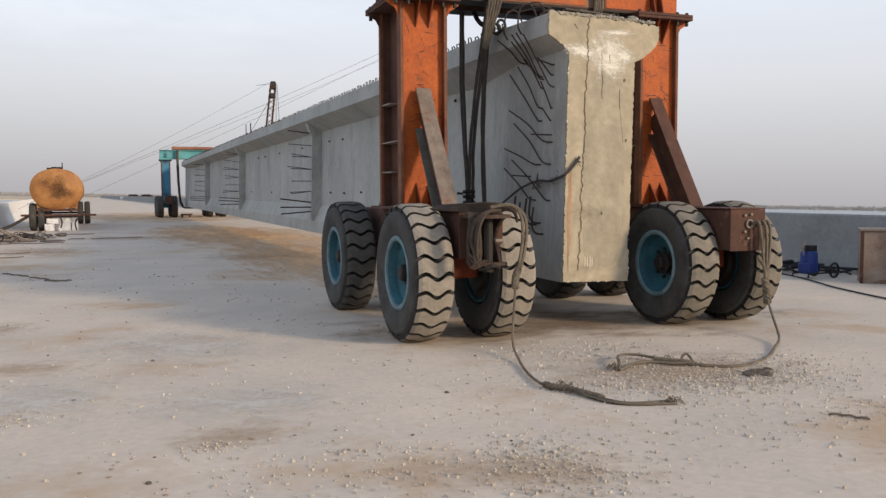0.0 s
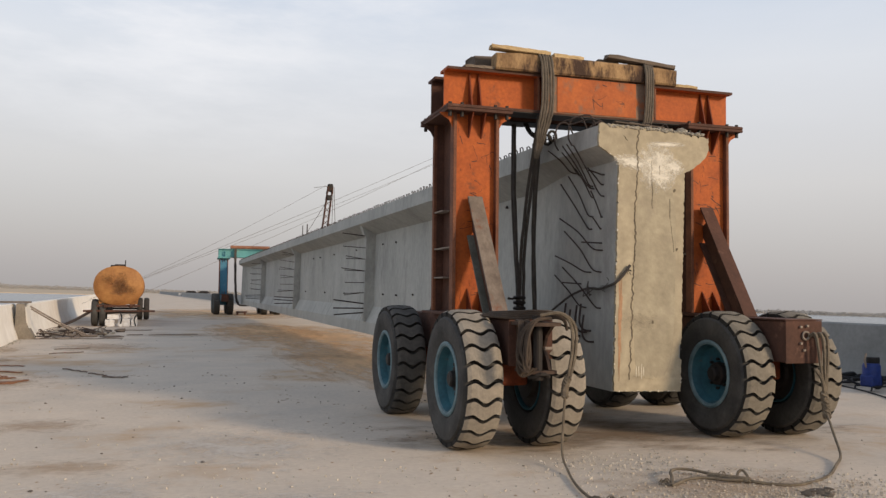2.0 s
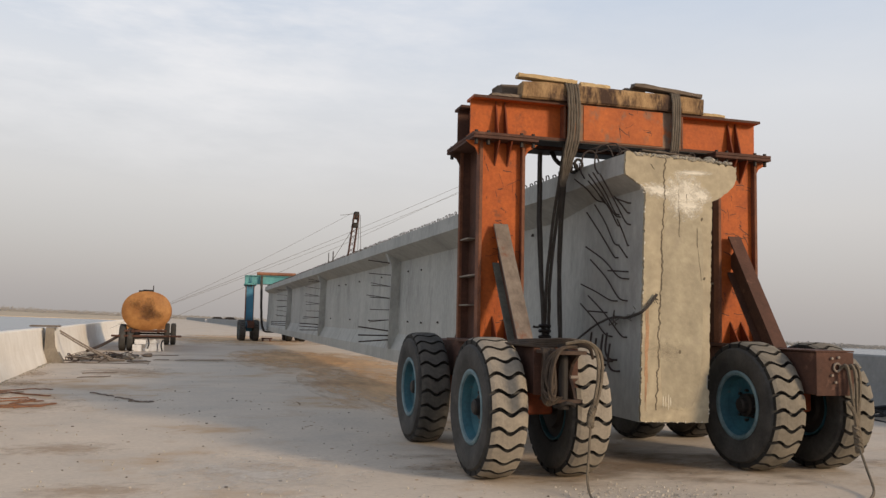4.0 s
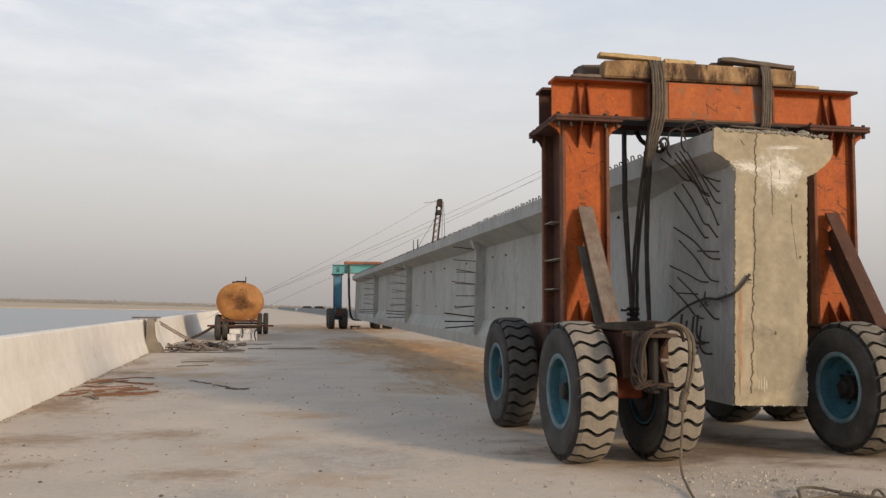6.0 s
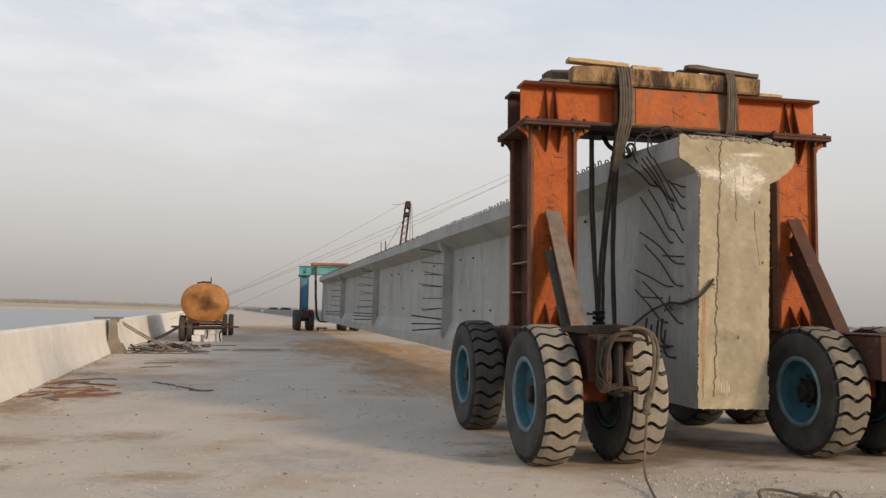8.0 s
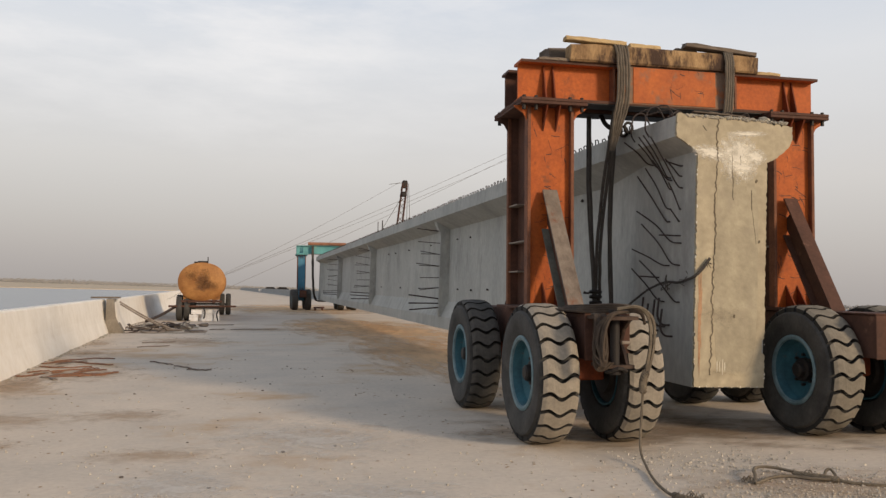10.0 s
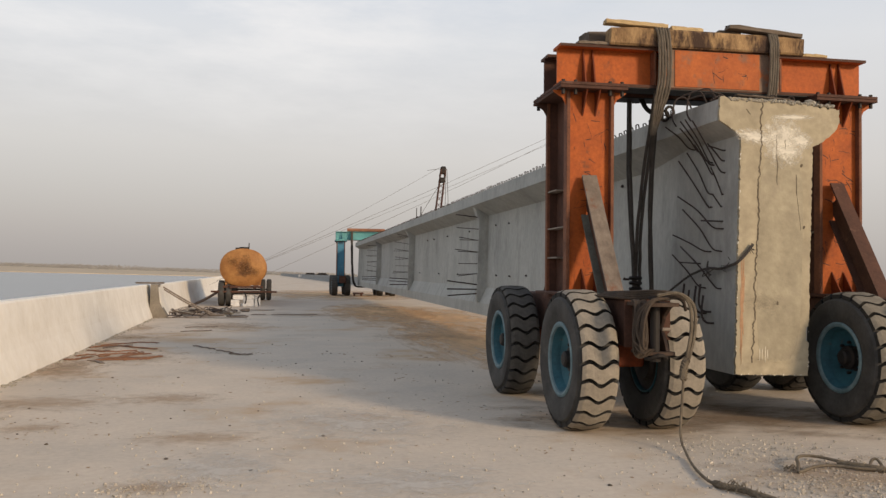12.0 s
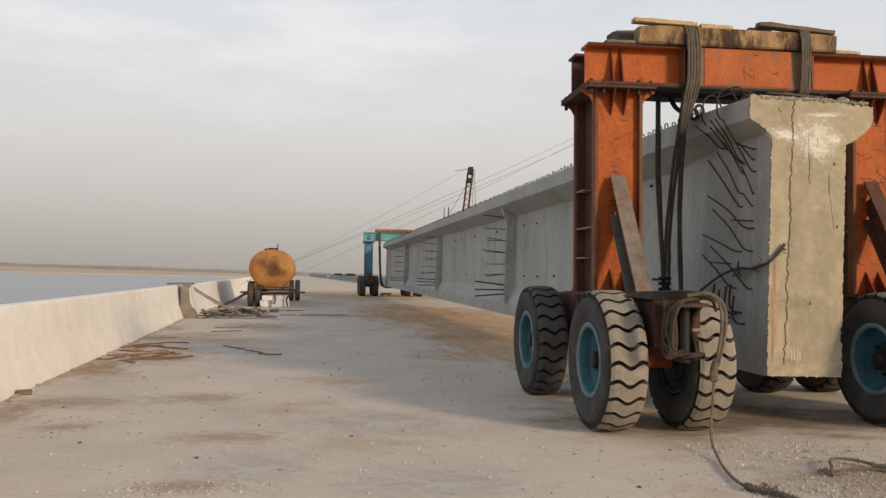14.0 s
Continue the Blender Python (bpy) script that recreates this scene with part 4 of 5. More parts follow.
part("end_panel", splat(0.475, 1.24, 0.255, 1.09, 90, 0.02, -0.0155), material("greyer_panel_concrete", (0.395, 0.35, 0.255), (0.28, 0.245, 0.18), 0.92, scale=3.0, fine=10, bump=0.25, spots=(0.31, 0.27, 0.205), spot_at=0.53, spot_scale=4.5, spot_soft=0.16, fine_amount=0.3), girder, "greyer concrete panel")
LIME = sand_material("lime_wash", (0.80, 0.76, 0.66), 0.7, 0.9, 1.3)
SMUDGE = sand_material("grey_smudge", (0.30, 0.26, 0.20), 1.0, 0.4)


def wash(name, mat, cx, cz, rx, rz, y, turn=0.0, label=""):
    """A thin uneven smear on the end face."""
    bm = bmesh.new()
    bmesh.ops.create_circle(bm, cap_ends=True, segments=28, radius=1.0)
    return part(name, bm, mat, girder, label, m=pose(cx, y, cz, 90, turn, 0) @ Matrix.Diagonal((rx, rz, 1, 1)))


part("plaster_patch", splat(0.50, 2.43, 0.12, 0.15, 48, 0.16, -0.0172), M_PLASTER, girder, "white lime plaster patch")
wash("plaster_patch", LIME, 0.48, 2.44, 0.27, 0.29, -0.0176)
wash("plaster_patch", LIME, 0.16, 2.47, 0.24, 0.09, -0.0180, 4)
wash("plaster_patch", LIME, 0.52, 2.34, 0.2, 0.07, -0.0183)
wash("plaster_patch", LIME, 0.68, 2.46, 0.15, 0.10, -0.0186)
wash("plaster_patch", LIME, 0.58, 2.70, 0.26, 0.035, -0.0178, -4)
wash("smudge", SMUDGE, 0.43, 2.49, 0.075, 0.09, -0.0192)
wash("smudge", SMUDGE, 0.30, 0.75, 0.30, 0.16, -0.0176)
for dx in (0.27, 0.30, 0.335, 0.36):
    part("plaster_run", splat(dx, 0.22, 0.004, random.uniform(0.03, 0.08), 12, 0.3, -0.0165), M_PLASTER, girder)
part("rust_streak", splat(0.06, 0.72, 0.018, 0.42, 40, 0.5, -0.0165), material("rust_stain", (0.42, 0.25, 0.15), (0.36, 0.22, 0.13), 0.9), girder)
for hx, hz in ((0.74, 1.55), (0.46, 0.75), (0.70, 2.2)):
    part("tie_hole", splat(hx, hz, 0.012, 0.02, 10, 0.3), M_CRACK, girder)


_ico = bmesh.new()
bmesh.ops.create_icosphere(_ico, subdivisions=1, radius=1.0)
ICO_V, ICO_F = [v.co.copy() for v in _ico.verts], [[v.index for v in f.verts] for f in _ico.faces]
_ico.free()


def lump(bm, c, r, flat=0.7):
    """A broken stone."""
    t = Euler((random.uniform(0, 6), random.uniform(0, 6), random.uniform(0, 6))).to_matrix()
    vs = []
    for v in ICO_V:
        p = t @ (v * random.uniform(0.75, 1.2))
        vs.append(bm.verts.new((c[0] + p.x * r, c[1] + p.y * r * 1.1, c[2] + p.z * r * flat)))
    for f in ICO_F:
        bm.faces.new([vs[i] for i in f])


# pale chips along the arrises of the end face
bm = bmesh.new()
for k in range(90):
    side = random.random()
    p = (random.gauss(0.002, 0.004), -0.012, random.uniform(0.0, 2.45)) if side < 0.45 else (random.uniform(0.0, 0.83), -0.012, abs(random.gauss(0.0, 0.008))) if side < 0.75 else (0.828 + random.gauss(0, 0.004), -0.012, random.uniform(0.0, 0.6)) if side < 0.85 else (-0.25 + random.uniform(0, 0.25), -0.012, 2.62)
    p = (p[0], p[1], 2.62 - (p[0] + 0.25) * 0.56) if side >= 0.85 else p
    lump(bm, p, random.choice((0.002, 0.003, 0.004, 0.006, 0.009)), random.uniform(0.8, 2.4))
tagged(part("chipped_edge", bm, M_PLASTER, girder, "pale chipped concrete edges"), kind="stuff")
# rough broken concrete on the top of the end
bm = bmesh.new()
for k in range(3400):
    x, y = random.uniform(-0.14, 1.06), random.uniform(0.0, 1.25) ** 1.7 - 0.012
    h = max(0.0, 1 - abs(x - 0.5) / 0.65) * min(1.0, 0.25 + y / 0.3)
    lump(bm, (x, y, 2.846 + random.uniform(-0.015, 0.012) + h * random.uniform(0, 0.075)), random.choice((0.006, 0.009, 0.012, 0.016, 0.024)))
tagged(part("rubble", bm, M_RUBBLE, girder, "rough broken concrete topping"), kind="stuff")
for k in range(14):
    bm = bmesh.new()
    x, y = random.uniform(-0.2, 1.0), random.uniform(0.05, 1.0)
    tube(bm, curve_points([(x, y, 2.85), (x - 0.05, y, 2.95 + random.uniform(0, 0.08)), (x - random.uniform(0.1, 0.35), y + random.uniform(-0.1, 0.2), 2.93 + random.uniform(-0.02, 0.06))], 4), 0.008, 5)
    part("bent_bar", bm, M_REBAR, girder)
for x, y in ((-0.2, 0.5), (-0.2, 0.85)):
    bm = bmesh.new()
    tube(bm, curve_points([(x + 0.1, y, 2.86), (x, y, 3.02), (x - 0.12, y, 2.98), (x - 0.16, y - 0.02, 2.78), (x - 0.12, y - 0.04, 2.68)], 5), 0.010, 5)
    part("bent_bar", bm, M_REBAR, girder)
for x0, x1, y, z, h, w, yaw, mat, lab in ((0.02, 0.62, 0.12, 2.905, 0.018, 0.07, -4, M_TIMBER_DARK, "thin grey lath lying on the broken girder top"), (0.25, 0.80, 0.26, 2.93, 0.02, 0.08, 5, M_PLATE, "thin grey lath lying on the broken girder top"), (-0.05, 0.3, 0.34, 2.91, 0.018, 0.06, 12, M_TIMBER_DARK, "thin grey lath lying on the broken girder top")):
    thing("lath", lab, "lath", GIRDER @ pose((x0 + x1) / 2, y, z, 0, 2, yaw), group="laths on the girder", bm=box(-(x1 - x0) / 2, (x1 - x0) / 2, -w / 2, w / 2, 0, h, 0.003), material_=mat)
bm = bmesh.new()
lump(bm, (0, 0, 0.03), 0.075, 0.75)
thing("concrete_lump", "pale broken concrete lump on the girder top", "concrete", GIRDER @ pose(0.86, 0.10, 2.85), bm=bm, material_=M_RUBBLE)
# shear loops along the top
bm = bmesh.new()
for row, x in enumerate((-0.14, 0.42, 0.98)):
    for k in range(240):
        y = 1.3 + k * 0.198 + random.uniform(-0.02, 0.02)
        h = random.uniform(0.07, 0.10)
        tube(bm, [(x, y - 0.055, 2.86), (x - 0.01, y - 0.05, 2.87 + h * 0.8), (x - 0.012, y - 0.02, 2.87 + h), (x - 0.012, y + 0.04, 2.87 + h), (x, y + 0.06, 2.87 + h * 0.7), (x, y + 0.06, 2.86)], 0.0085, 4)
tagged(part("shear_loops", bm, M_REBAR, girder, "row of steel shear loops"), kind="stuff")
for x, y in ((0.2, 23.0), (0.25, 23.4), (0.15, 23.8)):
    bm = bmesh.new()
    tube(bm, [(x, y, 2.85), (x, y + 0.05, 3.45)], 0.016, 5)
    part("starter_bar", bm, M_REBAR, girder)

# ---- far transporter ----
rear = transporter("girder_transporter", "faded blue and turquoise portal transporter under the far girder end", DECK @ pose(-0.57, 48.2, 0), M_BLUE_PAINT, (3.20, 6.22), (3.22, 6.20), (8.18, 10.5), 0.7, 3.68, 0.56, False)
for o in rear.children:
    if o.name.startswith(("crossbeam", "cap_plate")):
        o.data.materials[0] = M_TURQUOISE
    if o.name.startswith(("bogie", "brace")):
        o.data.materials[0] = M_BLUE_PAINT
bm = bmesh.new()
tube(bm, [(3.05, 57.2, 4.43), (5.6, 57.2, 4.43)], 0.115, 12)
thing("steel_pipe", "rust-orange steel pipe lying on the far crossbeam", "pipe", bm=bm, material_=M_PIPE, smooth=True)
bundle("wire_sling", "black wire rope sling hanging from the far crossbeam", [[(3.36, 57.0, 4.3), (3.38, 57.0, 3.2), (3.44, 57.0, 1.6), (3.55, 57.0, 0.85), (3.78, 57.0, 0.6), (4.6, 57.0, 0.6)]], 0.05, M_CABLE, 0.09, 2, (0.7, 0.7, 0))
bm = bmesh.new()
bm_box(bm, -0.35, 0.35, -0.12, 0.12, 0.14, 0.24, 0.02)
for x in (-0.25, 0.2):
    bm_box(bm, x - 0.06, x + 0.06, -0.1, 0.1, 0, 0.14, 0.01)
thing("steel_stand", "dark low steel stand on the deck", "stand", DECK @ pose(3.75, 55.6, 0), bm=bm, material_=M_RUST)

# ---- tank trailer ----
trailer = thing("tank_trailer", "rusty yellow water tank trailer parked beside the parapet", "tank trailer", DECK @ pose(-2.48, 37.6, 0, 0, 0, 2.0))
rings = []
for i, (y, k) in enumerate(((-0.16, 0.02), (-0.145, 0.45), (-0.09, 0.8), (-0.02, 0.97), (0.0, 1.0), (8.6, 1.0), (8.65, 0.9), (8.75, 0.4))):
    rings.append([(0.99 * k * math.copysign(abs(math.cos(a)) ** 0.9, math.cos(a)), y, 1.70 + 0.82 * k * math.copysign(abs(math.sin(a)) ** 0.9, math.sin(a))) for a in (j * math.tau / 40 for j in range(40))])
part("tank", loft(rings), M_TANK, trailer, smooth=True)
RUN = sand_material("rust_run", (0.15, 0.072, 0.032), 1.2, 0.6, 1.2)
for x, z, rx, rz in ((0.12, 1.78, 0.26, 0.52), (-0.02, 1.62, 0.34, 0.30), (-0.42, 1.95, 0.30, 0.26), (0.45, 1.5, 0.28, 0.22)):
    bm = bmesh.new()
    bmesh.ops.create_circle(bm, cap_ends=True, segments=28, radius=1.0)
    part("rust_run", bm, RUN, trailer, "dark rust runs on the tank end", m=pose(x, -0.168 + 0.02 * abs(x), z, 90, 0, 0) @ Matrix.Diagonal((rx, rz, 1, 1)))
part("end_seam", loft([[(r * math.cos(a), y, 1.70 + r * 0.83 * math.sin(a)) for a in (j * math.tau / 40 for j in range(40))] for y, r in ((0.02, 0.985), (0.02, 1.0), (0.06, 1.0), (0.06, 0.985))]), M_PIPE, trailer)
part("manhole", revolve([(2.50, 0.0), (2.60, 0.0), (2.60, 0.2), (2.50, 0.2)], 16, "z"), M_DARK, trailer, m=pose(0, 0.5, 0))
part("valve", box(0.2, 0.24, 0.4, 0.44, 2.5, 2.78), M_DARK, trailer)
part("hatch", box(-0.36, 0.14, 0.35, 0.7, 2.5, 2.57, 0.01), M_DARK, trailer)
for s in (-1, 1):
    part("chassis_rail", box(s * 0.5 - 0.06, s * 0.5 + 0.06, -0.1, 9.2, 0.78, 0.92, 0.01), M_RUST, trailer)
    part("saddle", prism([(s * 0.4, 0.92), (s * 0.75, 0.92), (s * 0.8, 1.25), (s * 0.35, 1.0)], "y", 0.1, 0.22), M_TANK, trailer)
part("cross_member", box(-0.85, 0.85, 0.0, 0.14, 0.80, 0.90, 0.01), M_RUST, trailer)
part("axle", box(-0.95, 0.95, 0.45, 0.55, 0.52, 0.62), M_DARK, trailer)
part("axle", box(-1.05, 1.15, 8.65, 8.75, 0.52, 0.62), M_DARK, trailer)


def truck_wheel(parent, x, y):
    w = new("wheel")
    w.parent = parent
    w.matrix_basis = pose(x, y, 0.565)
    part("tyre", revolve([(-0.10, 0.30), (-0.13, 0.36), (-0.135, 0.47), (-0.11, 0.55), (0, 0.57), (0.11, 0.55), (0.135, 0.47), (0.13, 0.36), (0.10, 0.30)], 32), M_TYRE, w, smooth=True)
    part("rim", revolve([(-0.05, 0.0), (-0.05, 0.1), (-0.02, 0.26), (-0.1, 0.30), (0.1, 0.30), (0.02, 0.0)], 20), M_RUST, w)


for x, y in ((-0.92, 0.5), (-0.61, 0.5), (0.78, 8.7), (1.10, 8.7), (-1.0, 8.7), (-0.68, 8.7)):
    truck_wheel(trailer, x, y)
for bx, by, bw, bh, bz, tilt in ((-2.80, 37.75, 0.36, 0.28, 0.0, 3), (-2.22, 37.85, 0.46, 0.30, 0.0, -4), (-2.70, 37.8, 0.44, 0.2, 0.30, 6), (-1.86, 37.9, 0.22, 0.36, 0.0, 2), (-2.16, 37.95, 0.3, 0.17, 0.315, -8), (-2.45, 37.6, 0.14, 0.12, 0.0, 20)):
    bm = bmesh.new()
    bm_box(bm, -bw / 2, bw / 2, -0.2, 0.2, 0, bh)
    bmesh.ops.subdivide_edges(bm, edges=bm.edges[:], cuts=3, use_grid_fill=True)
    for v in bm.verts:
        v.co += Vector((random.uniform(-0.02, 0.02), random.uniform(-0.02, 0.02), random.uniform(-0.025, 0.015) if v.co.z > 0.01 else 0))
    thing("concrete_block", "white chipped concrete block stacked under the tank trailer", "concrete block", DECK @ pose(bx, by, bz, 0, tilt * 0.4, tilt), group="blocks under the trailer", bm=bm, material_=M_BLOCK)
for x, y, z, d in ((-2.42, 37.55, 0.62, 0.10), (-1.75, 37.5, 0.5, -0.08)):
    bm = bmesh.new()
    tube(bm, curve_points([(x, y, z), (x + d, y - 0.05, z * 0.6), (x + d * 0.3, y - 0.1, 0.02)], 4), 0.03, 6)
    thing("rubber_hose", "black hose hanging under the tank trailer", "hose", bm=bm, material_=M_HOSE, smooth=True)
part("bumper_beam", box(-1.35, 1.45, -0.05, 0.05, 0.60, 0.68, 0.01), M_RUST, trailer)

# ---- parapet end and scrap on the deck ----
END_UNIT = [(0.04, 0), (0.02, 0.08), (-0.12, 0.32), (-0.20, 0.50), (-0.26, 1.05), (-0.48, 1.05), (-0.50, 0)]
bm = prism([(x - 2.735, z * 1.02 + 0.003) for x, z in END_UNIT], "y", 28.2, 28.75)
thing("parapet_end", "weathered grey raw end of a parapet unit", "barrier", ROAD, bm=bm, material_=M_BARRIER_RAW)
thing("plank", "dark plank lying across the parapet end", "plank", DECK @ pose(-4.83, 28.75, 1.085, 0, 0, 3), bm=box(-0.45, 0.4, -0.28, 0.2, 0, 0.05, 0.008), material_=M_TIMBER_DARK)
bm = bmesh.new()
tube(bm, [(-4.6, 28.35, 0.0), (-4.6, 28.2, 0.22)], 0.03, 6)
thing("steel_stub", "short rusty bar leaning on the parapet end", "steel bar", bm=bm, material_=M_REBAR)
for a, b, r in (((-4.42, 28.6, 0.98), (-2.7, 28.4, 0.08), 0.025), ((-4.42, 28.75, 0.90), (-2.85, 28.7, 0.06), 0.022), ((-4.42, 35.2, 0.09), (-3.52, 38.1, 0.66), 0.06), ((-4.05, 29.4, 0.12), (-2.5, 28.9, 0.06), 0.04)):
    bm = bmesh.new()
    tube(bm, curve_points([a, ((a[0] + b[0]) / 2, (a[1] + b[1]) / 2, (a[2] + b[2]) / 2 - 0.05), b], 4), r, 8)
    thing("steel_pole", "rusty steel pole leaning from the parapet to the deck", "steel pole", group="poles by the parapet", bm=bm, material_=M_REBAR if r > 0.05 else M_PLATE, smooth=True)


def strip(label, pts, w, h, mat, name="scrap_strip", cat="scrap", group="scrap on the deck"):
    """A flat bent strip lying along points of the deck."""
    p = curve_points([(x, y, 0) for x, y in pts], 5)
    rings = []
    for i, q in enumerate(p):
        d = (p[min(i + 1, len(p) - 1)] - p[max(i - 1, 0)]).normalized()
        s = Vector((-d.y, d.x, 0)) * w / 2
        z = abs(math.sin(i * 0.9)) * h * 0.7
        rings.append([q - s + Vector((0, 0, z)), q + s + Vector((0, 0, z)), q + s * 0.9 + Vector((0, 0, z + h)), q - s * 0.9 + Vector((0, 0, z + h))])
    return thing(name, label, cat, group=group, bm=loft(rings), material_=mat)


RUSTY = "rust-red bent scrap strip lying on the dusty deck"
for pts, w in (([(-4.0, 17.2), (-3.6, 17.6), (-3.2, 17.2), (-2.7, 16.8)], 0.10), ([(-3.9, 17.7), (-3.3, 18.3), (-2.9, 18.2)], 0.06), ([(-3.3, 14.9), (-3.0, 15.2), (-2.6, 15.1), (-2.4, 15.4)], 0.16), ([(-3.4, 14.7), (-2.9, 14.9), (-2.5, 15.1)], 0.12), ([(-3.5, 15.6), (-3.2, 15.9), (-2.7, 15.8)], 0.09), ([(-3.9, 16.6), (-3.5, 16.3), (-3.0, 16.5)], 0.07)):
    strip(RUSTY, pts, w * 0.7, 0.016, M_SCRAP)
for k in range(14):
    a, L = random.gauss(0.2, 0.5), random.uniform(0.15, 0.55)
    x, y = random.uniform(-3.9, -2.6), random.uniform(14.6, 17.4)
    strip(RUSTY, [(x, y), (x + L * 0.5 * math.cos(a), y + L * math.sin(a) + random.uniform(-0.15, 0.15)), (x + L * math.cos(a), y + 2 * L * math.sin(a))], random.uniform(0.03, 0.09), 0.014, M_SCRAP if k % 3 else M_BRACE)
DARKS = "dark scrap batten lying on the dusty deck"
for pts, w in (([(-2.1, 17.5), (-1.8, 17.0), (-1.6, 16.7)], 0.05), ([(-1.55, 16.5), (-1.3, 16.1), (-1.2, 15.9)], 0.05), ([(-1.25, 15.8), (-1.0, 15.6), (-0.85, 15.65)], 0.13), ([(-4.2, 28.0), (-3.0, 27.9), (-1.7, 28.1)], 0.14), ([(-1.7, 30.2), (-1.2, 30.3)], 0.2), ([(-1.0, 30.2), (0.6, 30.4)], 0.22), ([(-3.2, 30.0), (-2.6, 30.3)], 0.3), ([(-2.2, 33.6), (-1.0, 33.8)], 0.25), ([(-2.9, 21.6), (-2.2, 22.0)], 0.08), ([(-3.0, 23.2), (-2.2, 23.5)], 0.1)):
    strip(DARKS, pts, w * 0.55, 0.018, M_BRACE if pts[0][1] < 26 else M_TIMBER_DARK)
strip("thin dark stick lying on the pale deck", [(4.31, 4.27), (4.39, 4.18), (4.45, 4.07)], 0.016, 0.012, M_TIMBER_DARK, "stick", "stick")
for k in range(34):
    bm = bmesh.new()
    c = (-3.4 + random.uniform(-1.0, 1.0), 29.6 + random.uniform(-1.2, 1.6), 0)
    tube(bm, curve_points([c, (c[0] + random.uniform(-0.3, 0.3), c[1] + random.uniform(-0.2, 0.2), random.uniform(0.05, 0.3)), (c[0] + random.uniform(-0.7, 0.7), c[1] + random.uniform(-0.3, 0.3), random.uniform(0.02, 0.15))], 3), random.choice((0.011, 0.014, 0.02)), 5)
    thing("scrap_bar", "twisted rusty reinforcing bar in a scrap heap", "scrap", group="scrap heap", bm=bm, material_=M_PLATE if k % 4 == 0 else M_REBAR)
for k in range(9):
    w, d = random.uniform(0.12, 0.4), random.uniform(0.08, 0.2)
    thing("scrap_board", "pale dusty flat board in the scrap heap", "board", DECK @ pose(-3.0 + random.uniform(-0.9, 1.1), 28.9 + random.uniform(-0.6, 1.6), 0.0, random.uniform(0, 5), 0, random.uniform(-40, 40)), group="scrap heap", bm=box(-w, w, -d, d, 0, 0.03, 0.006), material_=(M_RUBBLE, M_PLATE, M_TIMBER_DARK)[k % 3])
for k in range(16):
    bm = bmesh.new()
    lump(bm, (0, 0, 0.06), random.uniform(0.12, 0.32), 0.35)
    thing("rubble_lump", "lump of broken concrete and dirt in the scrap heap", "rubble", DECK @ pose(-3.2 + random.uniform(-1.0, 1.2), 30.2 + random.uniform(-1.0, 2.5), 0), group="scrap heap", bm=bm, material_=(M_RUBBLE, M_CRUMB, M_DARK, M_TIMBER_DARK, M_RUBBLE)[k % 5])
# A small flat dark piece on the deck, built from squashed lumps.
bm = bmesh.new()
for k in range(26):
    lump(bm, (random.gauss(0, 0.09), random.gauss(0, 0.05), 0.008), random.uniform(0.02, 0.055), 0.3)
thing("earth_clod", "flat dark piece lying beside the tow rope", "earth", DECK @ pose(4.83, 5.47, 0), kind="stuff", bm=bm, material_=M_CRUMB)
# loose broken wires at the splices
for x, y, z, a0 in ((3.03, 5.45, 0.03, 1.5), (3.50, 4.91, 0.012, -0.3), (4.36, 6.0, 0.03, 2.4), (3.74, 5.95, 0.025, 1.2)):
    bm = bmesh.new()
    for k in range(9):
        a, L = a0 + random.gauss(0, 0.7), random.uniform(0.05, 0.14)
        tube(bm, curve_points([(x + random.gauss(0, 0.03), y + random.gauss(0, 0.03), z), (x + L * 0.6 * math.cos(a), y + L * 0.6 * math.sin(a), z + random.uniform(0.01, 0.05)), (x + L * math.cos(a), y + L * math.sin(a), 0.01)], 3), 0.0035, 4)
    thing("frayed_wire", "loose broken wires of a frayed tow rope on the deck", "wire", group="frayed rope ends", kind="stuff", bm=bm, material_=M_ROPE)
thing("brick_piece", "small dark broken brick at the parapet foot", "brick", DECK @ pose(-3.62, 10.75, 0, 0, 0, 20), bm=box(-0.09, 0.09, -0.05, 0.05, 0, 0.06, 0.012), material_=M_TIMBER_DARK)

# ---- right side ----
steel_bin = thing("steel_bin", "rust-stained grey steel bin standing by the parapet", "steel bin", DECK @ pose(11.48, 10.11, 0, 0, 0, -43))
part("bin_wall", box(-0.43, 0.43, -0.24, 0.24, 0.0, 0.83, 0.01), M_BIN, steel_bin)
part("rim", box(-0.46, 0.46, -0.27, 0.27, 0.832, 0.875, 0.008), M_PLATE, steel_bin)
for x in (-0.41, 0.0, 0.41):
    part("rib", box(x - 0.025, x + 0.025, -0.275, -0.242, 0.0, 0.83, 0.004), M_RUST, steel_bin)
pump = thing("motor_pump", "blue painted motor pump on a small wheeled frame", "pump", DECK @ pose(10.85, 11.15, 0, 0, 0, 10))
part("motor", revolve([(-0.19, 0.0), (-0.19, 0.14), (-0.15, 0.165), (0.15, 0.165), (0.19, 0.12), (0.19, 0.0)], 20), M_BLUE_MOTOR, pump, smooth=True, m=pose(0, 0, 0.27, 0, 90, 0) @ Matrix.Diagonal((1, 0.85, 0.85, 1)))
part("housing", box(-0.15, 0.12, -0.12, 0.12, 0.08, 0.28, 0.03), M_BLUE_MOTOR, pump)
part("fuel_cap", revolve([(0.42, 0.0), (0.42, 0.10), (0.56, 0.10), (0.56, 0.0)], 14, "z"), M_HOSE, pump, m=pose(0.04, 0, 0))
bm = bmesh.new()
